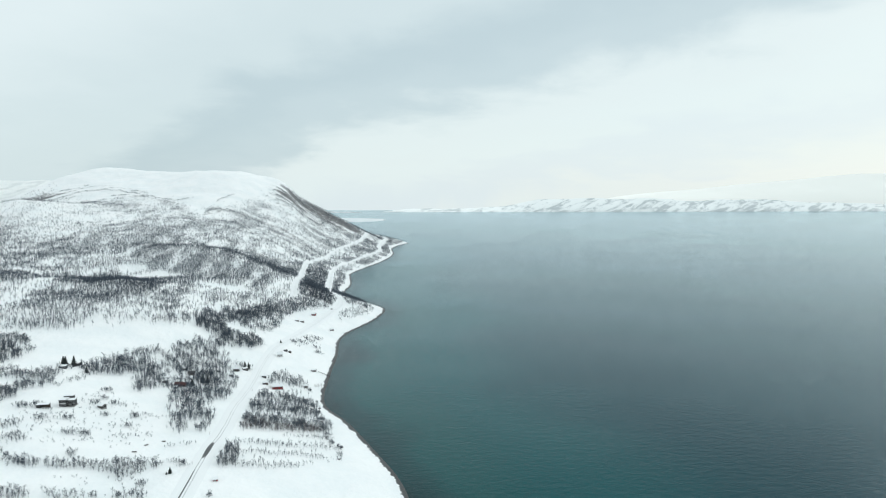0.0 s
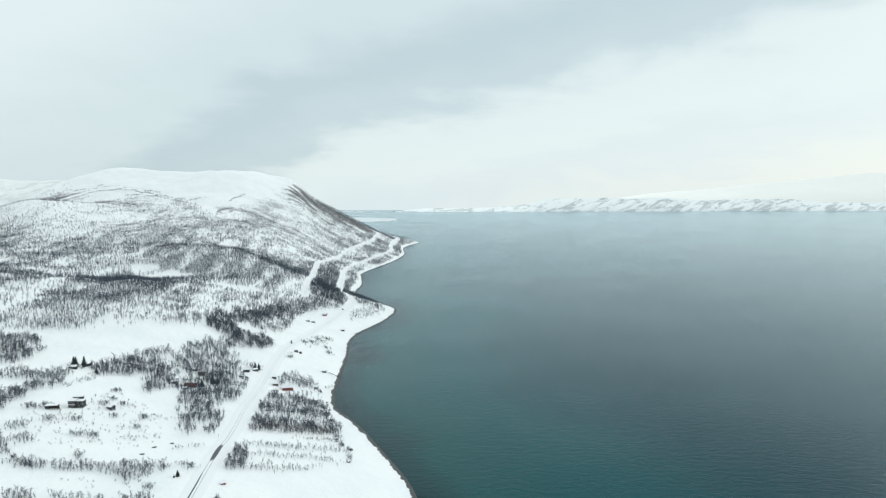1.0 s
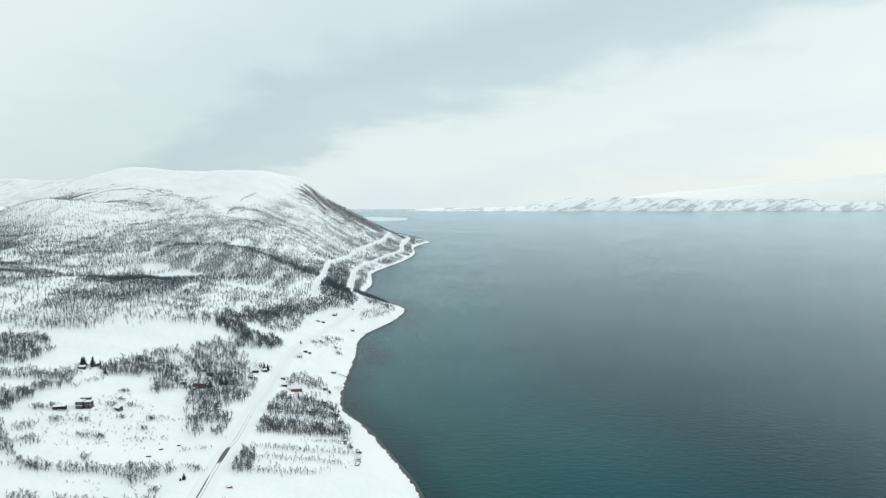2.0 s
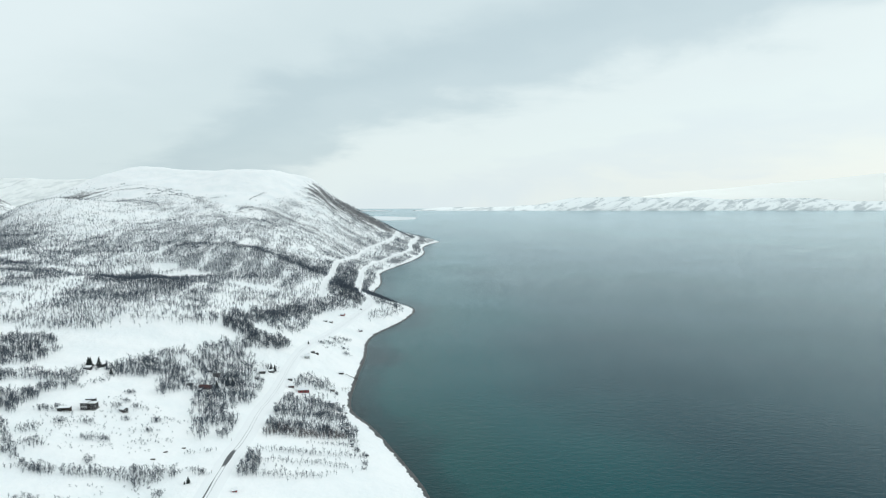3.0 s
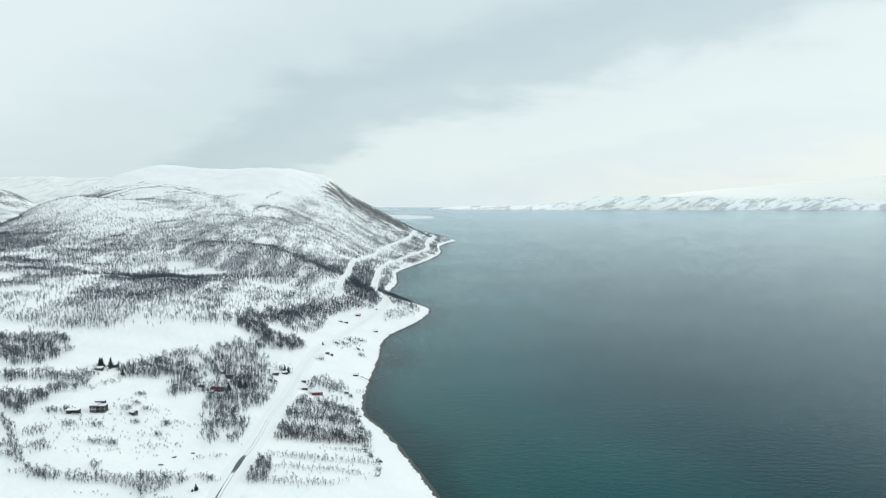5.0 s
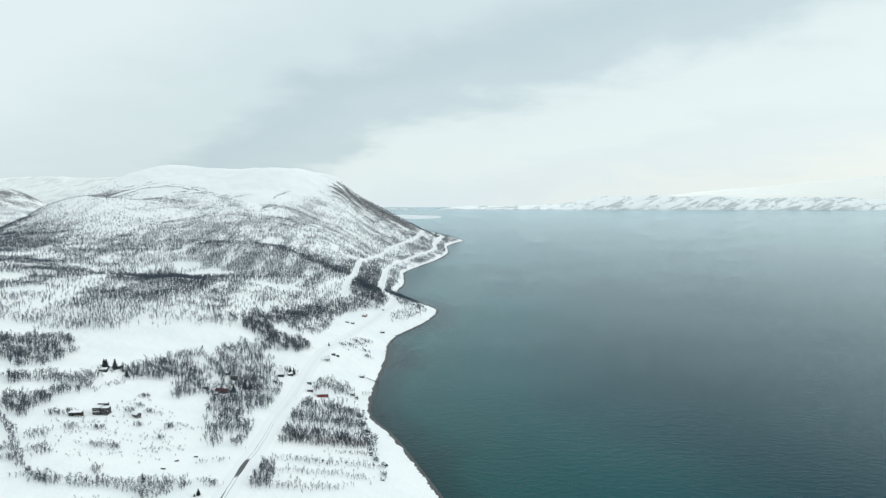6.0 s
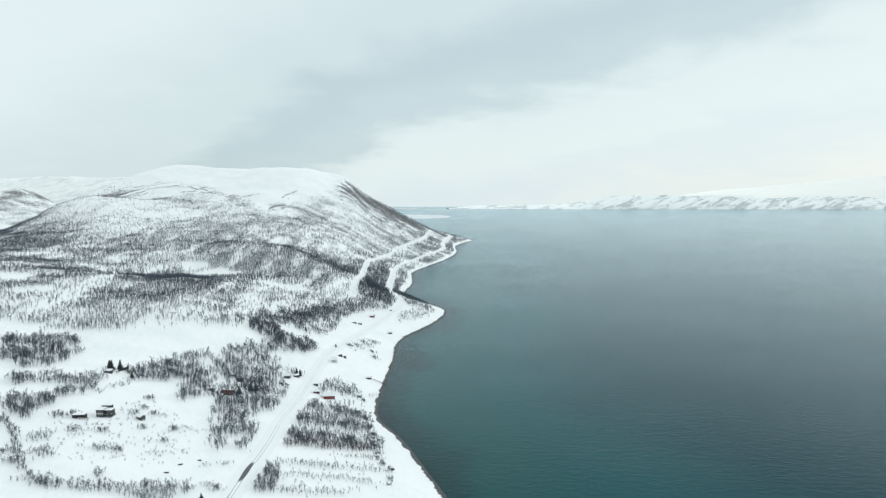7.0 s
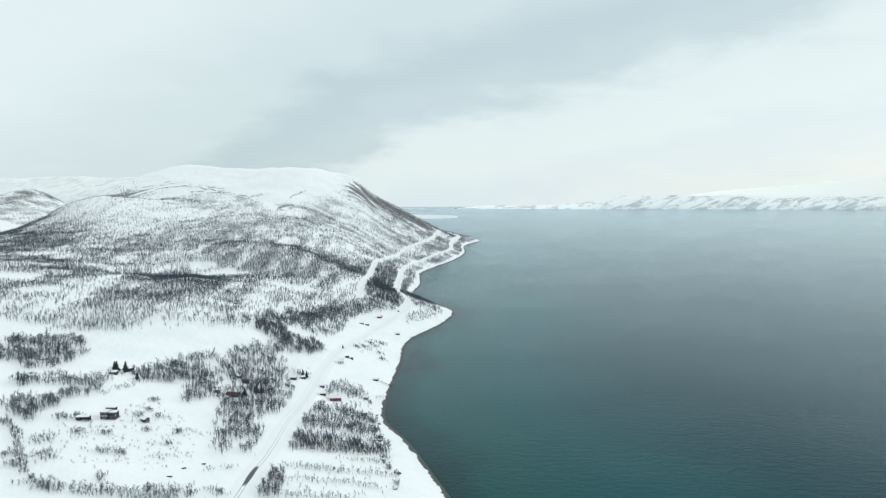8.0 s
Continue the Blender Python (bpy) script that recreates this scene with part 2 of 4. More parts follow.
def height(x, y, rough=True):
    """Height of the ground above the sea."""
    d = inland(x, y)
    z = base_height(d)
    rise = 1 - np.exp(-np.maximum(d - 6, 0) / 64)
    for cx, cy, h, rx, ry, turn in HILLS.values():
        z = z + h * rise * hill_shape(x, y, cx, cy, rx, ry, turn)
    if rough:
        steep = np.clip((z - 36) / 125, 0, 1)
        z = z + rise * ((1.1 + 0.9 * np.clip((d - 150) / 150, 0, 1)) * waves(x, y, 84, 3, 3) + 6.5 * steep * waves(x, y, 210, 5, 4))
    for cx, cy, r, level in TERRACES:
        w = np.exp(-((((x - cx) ** 2 + (y - cy) ** 2) / (r * r)) ** 2))
        z = z * (1 - w) + level * w
    return z


TERRACES = [(cx, cy, r, float(height(np.array([cx]), np.array([cy]))[0]))
            for cx, cy, r in ((-140.0, 537.5, 7.0), (-151.0, 538.5, 4.5), (-198.0, 478.5, 7.0), (-178.0, 548.0, 5.5), (-159.0, 622.0, 6.0), (-125.0, 617.5, 5.0), (-167.0, 831.0, 6.0), (-138.0, 797.0, 5.0), (-231.0, 388.5, 7.0))]

# ---- plan of roads, clearings and woods ----
ROAD = [(-109, 188), (-121, 255), (-127, 300), (-129, 315), (-131, 332), (-135, 362), (-138, 391), (-145, 432), (-153, 479), (-158, 523), (-162, 556), (-165, 585), (-168, 627), (-168, 663), (-165, 706),
        (-163, 766), (-157, 822), (-148, 874), (-142, 901), (-145, 929), (-161, 952), (-182, 1030), (-193, 1085), (-206, 1185), (-222, 1300), (-229, 1380), (-226, 1425), (-206, 1518), (-192, 1583), (-177, 1652), (-166, 1715), (-172, 1765), (-180, 1830), (-179, 1977), (-177, 2060)]
UPPER_ROAD = [(-205, 880), (-209, 903), (-235, 1056), (-261, 1224), (-271, 1299), (-270, 1404), (-263, 1519), (-254, 1601), (-243, 1647), (-226, 1729), (-228, 1827), (-227, 1953), (-226, 2000)]


def chaikin(points, rounds=2):
    pts = np.array(points, float)
    for _ in range(rounds):
        a, b = pts[:-1], pts[1:]
        pts = np.concatenate([pts[:1], np.stack([0.75 * a + 0.25 * b, 0.25 * a + 0.75 * b], 1).reshape(-1, 2), pts[-1:]])
    return pts


def from_line(x, y, points):
    """Metres from a line of points."""
    p, best = np.stack([np.ravel(x), np.ravel(y)], -1), np.full(np.size(x), 1e18)
    for a, b in zip(np.array(points[:-1], float), np.array(points[1:], float)):
        ab, ap = b - a, p - a
        off = ap - np.clip(ap @ ab / (ab @ ab), 0, 1)[:, None] * ab
        best = np.minimum(best, (off * off).sum(-1))
    return np.sqrt(best).reshape(np.shape(x))


def inside(x, y, polygon):
    odd = np.zeros(np.shape(x), bool)
    for (x0, y0), (x1, y1) in zip(polygon, polygon[1:] + polygon[:1]):
        odd ^= ((y0 > y) != (y1 > y)) & (x < (x1 - x0) * (y - y0) / (y1 - y0 + 1e-9) + x0)
    return odd


def soft_inside(x, y, polygon, soft=5.0):
    """1 inside, falling to 0 within soft metres outside, with a frayed edge."""
    d = from_line(x, y, polygon + polygon[:1])
    d = np.where(inside(x, y, polygon), d, -d) + 0.9 * soft * waves(x, y, 4 * soft, 17, 2)
    return np.clip(0.5 + d / soft, 0, 1)


# stands of birch near the shore: outline, share of ground stocked, tree height
STANDS = {}


def stand(name, stocked, tall, *outline):
    STANDS[name] = (list(outline), stocked, tall)


stand("shore_wood", 1.3, 4.4, (-152, 503), (-141, 446), (-135, 408), (-118, 413), (-83, 443), (-88, 474), (-105, 521), (-116, 543), (-132, 529))
stand("shore_dark_wood", 1.7, 3.8, (-137, 432), (-112, 433), (-88, 452), (-84, 444), (-100, 428), (-116, 418), (-134, 414))
stand("roadside_clump", 1.40, 4.6, (-124, 339), (-130, 366), (-124, 375), (-115, 351))
stand("garden_wood", 0.90, 4.5, (-161, 552), (-148, 580), (-130, 581), (-128, 566), (-150, 544))
stand("yard_dark_wood", 1.40, 4.2, (-141, 556), (-129, 576), (-123, 573), (-124, 561), (-134, 553))
stand("cove_scrub", 0.35, 2.5, (-165, 691), (-153, 747), (-130, 689), (-148, 691), (-155, 675))
stand("village_wood", 0.78, 5.4, (-234, 532), (-233, 562), (-225, 587), (-215, 598), (-197, 573), (-183, 552), (-170, 527), (-163, 491), (-160, 468), (-163, 446), (-160, 413), (-156, 382),
      (-157, 372), (-165, 383), (-181, 422), (-198, 456), (-206, 500))
stand("village_dark_wood", 0.30, 4.8, (-232, 530), (-220, 545), (-200, 540), (-178, 505), (-178, 470), (-197, 470), (-206, 500))
stand("dark_wood", 1.3, 5.6, (-246, 638), (-232, 660), (-210, 636), (-193, 646), (-175, 643), (-176, 627), (-190, 600), (-205, 588), (-216, 606), (-235, 615))
stand("slope_wood", 0.52, 5.0, (-270, 620), (-255, 658), (-246, 753), (-211, 851), (-190, 893), (-160, 908), (-153, 880), (-182, 836), (-194, 781), (-184, 727), (-187, 681), (-199, 668), (-218, 670), (-244, 666), (-250, 616), (-262, 600))
stand("slope_dark_wood", 0.25, 5.0, (-243, 740), (-236, 770), (-222, 760), (-212, 700), (-222, 680), (-236, 690))
stand("roadside_strip", 1.40, 4.2, (-160, 406), (-160, 422), (-155, 434), (-150, 416), (-147, 397), (-152, 387))
stand("hedge_wood", 1.20, 4.8, (-272, 476), (-267, 497), (-262, 514), (-253, 532), (-246, 548), (-239, 537), (-246, 517), (-225, 516), (-204, 470), (-209, 459), (-211, 439), (-230, 475), (-244, 470), (-255, 460))
stand("west_hedge", 1.20, 4.5, (-315, 414), (-303, 434), (-288, 440), (-275, 455), (-269, 447), (-266, 432), (-264, 415), (-273, 419), (-289, 424), (-302, 407))
stand("west_band", 1.25, 4.8, (-295, 386), (-281, 402), (-273, 417), (-267, 415), (-267, 399), (-268, 384), (-264, 372), (-262, 362), (-271, 363))
stand("bank_scrub", 0.70, 2.8, (-263, 429), (-264, 453), (-261, 463), (-252, 456), (-255, 446), (-256, 420))
stand("near_hedge", 1.15, 3.3, (-195, 306), (-192, 303), (-177, 308), (-165, 309), (-160, 305), (-150, 317), (-149, 327), (-154, 334), (-163, 326), (-171, 319), (-183, 314))
stand("thin_hedge", 0.80, 1.9, (-158, 357), (-141, 369), (-138, 367), (-157, 352))
stand("low_hedge", 1.3, 2.2, (-150, 326), (-142, 336), (-144, 339), (-152, 329))
stand("thin_scrub", 0.9, 1.8, (-183, 297), (-176, 296), (-169, 298), (-152, 308), (-154, 310), (-170, 300), (-178, 301))
stand("corner_scrub", 1.5, 3.2, (-182, 282), (-177, 284), (-165, 285), (-163, 282), (-174, 278), (-180, 279))
stand("corner_hedge", 1.3, 3.2, (-203, 277), (-193, 281), (-187, 280), (-185, 275), (-192, 268))
stand("field_hedge", 1.2, 2.4, (-221, 305), (-213, 305), (-205, 304), (-198, 304), (-198, 302), (-203, 300), (-212, 302), (-219, 302))
stand("lane_hedge", 1.8, 3.6, (-276.1, 352.4), (-266.5, 353.3), (-256.1, 345.8), (-243.4, 331.2), (-232.5, 319.8), (-221.9, 309.5), (-218.5, 309.4), (-223.8, 315.4), (-233.1, 324.0), (-242.2, 333.7), (-252.6, 346.1), (-262.6, 355.6), (-272.2, 360.1), (-280.9, 357.9))
stand("lane_scrub", 0.90, 2.4, (-220, 310), (-212, 311), (-202, 308), (-190, 318), (-184, 312), (-209, 303), (-218, 304))
stand("west_wood", 1.05, 5.1, (-379, 486), (-341, 520), (-317, 487), (-314, 449), (-327, 441), (-380, 450))
stand("field_scrub", 0.45, 2.0, (-247, 377), (-226, 425), (-178, 400), (-167, 362), (-176, 341), (-208, 327), (-236, 340))
stand("meadow_scrub", 2.5, 3.2, (-127, 379), (-83, 439), (-72, 426), (-66, 393), (-92, 350), (-118, 342))
stand("cape_wood", 0.60, 3.6, (-145, 868), (-127, 918), (-106, 925), (-105, 905), (-111, 885), (-133, 845))
stand("cape_dark_wood", 0.75, 4.4, (-178, 1085), (-164, 1068), (-141, 1030), (-110, 965), (-102, 945), (-104, 924), (-124, 925), (-143, 925), (-152, 960), (-160, 1010))
stand("knoll_dark_wood", 1.15, 5.2, (-216, 968), (-210, 1012), (-178, 985), (-153, 925), (-151, 890), (-176, 896), (-203, 900))
# the wooded hillside behind, from the field's edge up to the tree line
HILLSIDE = [(-417, 530), (-346, 533), (-291, 567), (-242, 616), (-234, 682), (-200, 774), (-180, 862), (-164, 936), (-146, 1021), (-150, 1113), (-170, 1330), (-158, 1480),
            (-125, 1615), (-120, 1747), (-128, 1912), (-113, 2062), (-162, 2164), (-624, 2319), (-1608, 2427), (-2346, 2426), (-2693, 462), (-719, 452)]
CLUMPS = [(-240, 344, 9), (-225, 328, 9), (-246, 380, 6), (-231, 361, 5), (-219, 367, 4), (-206, 345, 4), (-199, 349, 5), (-220, 400, 5), (-230, 432, 5), (-212, 406, 4), (-191, 391, 5), (-221, 411, 3), (-191, 322, 4),
          (-252, 375, 6), (-216, 308, 2), (-211, 306, 3), (-206, 305, 4), (-201, 306, 3), (-240, 322, 4), (-231, 315, 4), (-160, 688, 5), (-155, 700, 6), (-153, 721, 9), (-145, 738, 9), (-139, 698, 4), (-132, 682, 6), (-277, 466, 8), (-268, 474, 6), (-177, 562, 9), (-196, 518, 8), (-188, 529, 5), (-203, 471, 8),
          (-172, 402, 6), (-206, 384, 3), (-186, 372, 3), (-117, 560, 3), (-106, 518, 4), (-98, 498, 4), (-91, 478, 5), (-81, 442, 5), (-75, 426, 4), (-167, 321, 4), (-139, 334, 4), (-151, 288, 5), (-145, 293, 6), (-148, 305, 4), (-161, 285, 3), (-116, 309, 3), (-69, 421, 3), (-67, 406, 3)]
CLEARINGS = [(-422, 938, 40, 22), (-476, 646, 24, 20), (-548, 694, 34, 28), (-288, 862, 37, 13), (-466, 966, 20, 14), (-1590, 1940, 170, 70)]
# lines of wood along the crests: half-width, thickness of the cover, points
CREST_LINES = [(14, 1.6, [(-434, 734), (-424, 742), (-398, 748), (-370, 750), (-344, 748)]), (13, 0.95, [(-594, 751), (-600, 786), (-606, 830), (-600, 868), (-580, 887)]),
               (30, 0.8, [(-515, 1120), (-480, 1105), (-410, 1045), (-355, 1020), (-315, 1010), (-284, 990), (-251, 985)]), (18, 0.9, [(-745, 905), (-748, 957), (-739, 994), (-725, 1041)]),
               (18, 0.85, [(-560, 1112), (-544, 1148), (-520, 1172), (-491, 1172), (-452, 1167)]), (13, 0.8, [(-520, 652), (-500, 662), (-488, 676)]), (14, 0.5, [(-508, 732), (-505, 760), (-515, 800)]),
               (26, 0.8, [(-863, 1548), (-807, 1514), (-747, 1480), (-690, 1460)]), (22, 0.75, [(-650, 1530), (-590, 1467), (-517, 1347), (-468, 1251)]), (9, 1.3, [(-541, 1503), (-529, 1524), (-496, 1519), (-452, 1507), (-404, 1501), (-345, 1477)])]
# low scrub along rock ledges under the summit
LEDGES = [[(-1178, 1732), (-1086, 1666), (-1030, 1622), (-983, 1604), (-939, 1622), (-916, 1649), (-881, 1655), (-834, 1649), (-784, 1624), (-711, 1574), (-664, 1563), (-633, 1542)],
          [(-1073, 1600), (-1018, 1607), (-947, 1586), (-910, 1611)], [(-983, 1674), (-943, 1670), (-916, 1691)], [(-784, 1637), (-724, 1603)], [(-813, 1607), (-737, 1568), (-684, 1559), (-631, 1533)],
          [(-836, 1541), (-798, 1522), (-751, 1497), (-713, 1461)], [(-538, 1466), (-536, 1513), (-520, 1527), (-503, 1534), (-484, 1518)], [(-540, 1558), (-538, 1610), (-522, 1639)], [(-630, 1547), (-593, 1558)]]
ROAD_LINE, UPPER_LINE = chaikin(ROAD), chaikin(UPPER_ROAD)


def off_road(x, y):
    half = np.where(y < 915, 7.5, 5.2 + 1.8 * waves(x, y, 45, 63, 2))
    return np.clip((from_line(x, y, ROAD_LINE) - half) / 1.6, 0, 1) * np.clip((from_line(x, y, UPPER_LINE) - 4.2 - 1.8 * waves(x, y, 45, 64, 2)) / 2, 0, 1)


# yards dug clear of trees round the houses: centre, radius
PLOTS = [(-198, 473, 7), (-203, 507, 7), (-178, 543, 6), (-172, 551, 5), (-140, 532, 7), (-150, 535, 4), (-231, 384, 8), (-240, 374, 6), (-214, 391, 5), (-122, 562, 4)]


def off_plots(x, y):
    clear = 1.0
    for cx, cy, r in PLOTS:
        clear = clear * np.clip((np.hypot(x - cx, y - cy) / r - 0.75) * 4, 0, 1)
    return clear


def hillside(x, y):
    """Share of the hillside under birch: thins out towards the tree line and in snowy gullies, thick along the crests."""
    z, d = height(x, y, False), inland(x, y)
    share = soft_inside(x, y, HILLSIDE, 11.0) * np.clip((d - np.where(y > 1000, 8, 11) - 3.5 * waves(x, y, 60, 65, 2)) / 6, 0, 1)
    gullies = 0.9 * waves(x, 0.4 * y, 190, 51, 3) + 0.9 * waves(x, 0.33 * y, 46, 52, 3)
    east = np.clip((x + 630) / 100, 0, 1) * np.clip((y - 1240) / 160, 0, 1)
    runs = waves(0.2 * x + 0.05 * y, y, 54, 57, 3)  # snow gullies running down the seaward face
    gullies = gullies * (1 - 0.5 * east) + 1.0 * east * runs
    gullies = gullies * (1 - 0.55 * hill_shape(x, y, -820, 1240, 260, 210, 0))
    line = 156 + 26 * hill_shape(x, y, -900, 1330, 260, 190, 0) - 40 * np.clip((-1440 - x) / 100, 0, 1) + 13 * waves(x, y, 215, 53, 3) - 32 * hill_shape(x, y, -521, 1446, 122, 122, 0)
    share = share * np.maximum(np.clip((line - z) / 22, 0, 1), east * np.clip(runs * 1.8 + 0.45, 0, 1.2) * np.clip((222 - z) / 40, 0, 1) * np.clip((x + 485) / 40, 0, 1))
    share = share * np.clip(0.68 + 0.8 * gullies, 0.10, 1.1) * np.clip(1.25 - z / 285, 0.6, 1)
    share = share * (1 + 0.2 * hill_shape(x, y, -700, 1000, 150, 80, 0) + 0.35 * hill_shape(x, y, -350, 1080, 130, 110, 0) + 0.55 * hill_shape(x, y, -400, 670, 220, 90, 0))
    share = share * (1 - 0.6 * hill_shape(x, y, -330, 860, 80, 55, 0)) * (1 + 0.5 * hill_shape(x, y, -790, 1010, 110, 90, 0) + 0.6 * hill_shape(x, y, -570, 650, 90, 60, 0) + 0.5 * hill_shape(x, y, -960, 1220, 110, 120, 0))
    share = share * (1 - 0.4 * hill_shape(x, y, -700, 1170, 120, 70, -20)) * (1 - 0.42 * hill_shape(x, y, -330, 1530, 90, 150, 0)) * (1 - 0.4 * hill_shape(x, y, -330, 1225, 60, 70, 0))
    share = share * (1 - 0.5 * hill_shape(x, y, -725, 1280, 170, 150, -20) * np.clip(0.8 + 0.7 * waves(x, y, 90, 60, 3), 0, 1.3))
    for cx, cy, rx, ry in ((-540, 850, 42, 42), (-505, 800, 25, 30), (-385, 1095, 60, 22), (-300, 1075, 50, 22)):
        share = share * (1 - 0.65 * hill_shape(x, y, cx, cy, rx, ry, 0))
    for cx, cy, rx, ry in CLEARINGS:
        share = share * np.clip(((x - cx) / rx) ** 2 + ((y - cy) / ry) ** 2 - 0.55 + 0.3 * waves(x, y, 55, 58, 2), 0, 1)
    for wide, thick, crest in CREST_LINES:
        share = np.maximum(share, thick * np.clip(0.9 + 0.6 * waves(x, y, 70, 59, 3), 0.2, 1.2) * np.exp(-((from_line(x, y, crest) / wide) ** 2)))
    return np.clip(share, 0, 1.3) * off_road(x, y)


def brush_and_shade(x, y):
    """How much brushwood stands out of the snow on the hillside and in the stands, where it also paints in the trees'
    shade.
    """
    far = np.clip((y - 650) / 450, 0, 1)
    cover = hillside(x, y) * (0.35 + 0.65 * far)
    # inside the stands the cover also darkens the snow as branch shade
    for name, (outline, stocked, tall) in STANDS.items():
        ox, oy = np.array(outline).T
        near = np.nonzero((x > ox.min() - 6) & (x < ox.max() + 6) & (y > oy.min() - 6) & (y < oy.max() + 6))[0]
        if len(near) and "scrub" not in name:
            cover[near] = np.maximum(cover[near], min(0.5, 0.36 * stocked) * soft_inside(x[near], y[near], outline, 5.0))
    return np.clip(cover, 0, 1) * off_road(x, y) * off_plots(x, y)


LEDGE = [(-1130, 1649), (-1000, 1624), (-944, 1658), (-883, 1686), (-790, 1651), (-678, 1559), (-600, 1508)]
HEADLAND_EDGE = [(-436, 1830), (-410, 1880), (-366, 1900), (-314, 1901), (-262, 1915), (-235, 1930)]
SPUR = [(-535, 1460), (-512, 1523), (-461, 1532), (-382, 1534), (-320, 1495), (-274, 1479)]


def bare_rock(x, y):
    """Wind-swept rock: on the knob and along ledges below the summit, and in streaks down the steep headland face."""
    z = height(x, y, False)
    knob = 0.8 * hill_shape(x, y, -1006, 1649, 45, 34, 0)
    ledge = 0.75 * np.exp(-((from_line(x, y, LEDGE) / 9) ** 2)) + 0.6 * np.exp(-((from_line(x, y + 34, LEDGE) / 8) ** 2)) + 0.8 * np.exp(-((from_line(x, y, SPUR) / 13) ** 2))
    face = np.clip((x + 470) / 34, 0, 1) * np.clip((y - 1600) / 110, 0, 1) * np.clip((z - 40) / 54, 0, 1)
    edge = np.exp(-((from_line(x, y, HEADLAND_EDGE) / 68) ** 2)) * np.clip(0.85 + 0.75 * waves(0.3 * x + 0.25 * z, y, 60, 93, 3), 0, 1)
    west = (0.80 + 0.45 * waves(x, y, 110, 92, 3)) * np.clip((-1500 - x) / 100, 0, 1) * np.clip((z - 60) / 50, 0, 1)
    return np.clip(knob + west + ledge + edge + 0.9 * face * np.clip(waves(0.15 * x, y, 40, 91, 3) + 0.55, 0, 1), 0, 1)


def mesh_from(name, verts, faces, mat, smooth=True):
    me = bpy.data.meshes.new(name)
    me.from_pydata([tuple(v) for v in verts], [], [tuple(f) for f in faces])
    me.materials.append(mat)
    if smooth:
        me.polygons.foreach_set("use_smooth", np.ones(len(me.polygons), bool))
    me.update()
    return me


def set_attribute(me, name, values):
    me.attributes.new(name, "FLOAT", "POINT").data.foreach_set("value", np.asarray(values, np.float32))


def lines(*spans):
    """Grid lines: spans of (from, to, step)."""
    out = [np.arange(a, b, s) for a, b, s in spans]
    return np.concatenate(out + [[spans[-1][1]]])


def sheet(xs, ys):
    gx, gy = np.meshgrid(xs, ys)
    n, m = len(xs), len(ys)
    i = (np.arange(m - 1)[:, None] * n + np.arange(n - 1)).ravel()
    return gx.ravel(), gy.ravel(), np.stack([i, i + 1, i + n + 1, i + n], 1)


def build_ground():
    xs = lines((-4400, -2700, 100), (-2700, -1300, 26), (-1300, -480, 10), (-480, 12, 3.4), (12, 160, 14))
    ys = lines((-700, 190, 40), (190, 1010, 3.4), (1010, 2200, 10), (2200, 2800, 30), (2800, 3300, 80))
    x, y, faces = sheet(xs, ys)
    d = inland(x, y)
    z = height(x, y)
    me = mesh_from("ground", np.stack([x, y, z], 1), faces, SNOW_GROUND)
    set_attribute(me, "tide", np.clip(1 - (d - 0.8 - 1.3 * waves(x, y, 22, 9, 4)) / 5.0, 0, 1))
    set_attribute(me, "brush_and_shade", brush_and_shade(x, y))
    set_attribute(me, "rock", bare_rock(x, y))
    tagged(new("ground", me), "snow-covered coastal land rising to a wooded hill", "ground", kind="structure")


def build_sea():
    xs = lines((-6000, -600, 300), (-600, 200, 10), (200, 1000, 50), (1000, 9000, 400))
    ys = lines((-3000, 150, 150), (150, 2200, 10), (2200, 3000, 60), (3000, 6000, 250))
    x, y, faces = sheet(xs, ys)
    d = -inland(x, y)
    me = mesh_from("water", np.stack([x, y, np.zeros_like(x)], 1), faces, WATER)
    set_attribute(me, "depth", np.clip((d + 18 * waves(x, y, 210, 21, 3)) / 300, 0, 1))
    tagged(new("water", me), "dark teal fjord water ruffled by light wind", "water", kind="structure")


def far_range(name, x0, x1, y0, depth, profile, mat, label, seed=31, n=420, m=22, turn=0.0, folds=0.045):
    """A far range: a ridge with folded slopes from the waterline up; profile gives its height along its length."""
    u, v = np.meshgrid(np.linspace(0, 1, n), np.linspace(0, 1, m))
    x = x0 + (x1 - x0) * u
    fold = waves(x, v * 700, 380, seed, 5)
    z = profile(x) * np.clip(v, 0, 1) ** 0.8 * (1 + folds * fold * np.sin(np.pi * v)) - 1.5 * (v == 0)
    y = y0 + turn * (x - x0) + depth * (v + 0.3 * folds * fold * np.sin(np.pi * v))
    i = (np.arange(m - 1)[:, None] * n + np.arange(n - 1)).ravel()
    me = mesh_from(name, np.stack([x.ravel(), y.ravel(), z.ravel()], 1), np.stack([i, i + 1, i + n + 1, i + n], 1), mat)
    set_attribute(me, "low", (1 - v).ravel())
    return tagged(new(name, me), label, "mountains", kind="structure")


build_ground()
build_sea()


def bell(x, at, wide):
    return np.exp(-(((x - at) / wide) ** 2))


def near_hills(x):
    h = 24 * np.clip((x + 420) / 200, 0, 1) + 62 * bell(x, 720, 260) + 52 * bell(x, 1060, 230) + 70 * bell(x, 1480, 330) + 66 * bell(x, 2150, 420) + 40 * bell(x, 2900, 500)
    return (0.92 * h + 6 * waves(x, 0 * x, 420, 41, 3)).clip(3) * np.clip((x + 420) / 60, 0, 1)


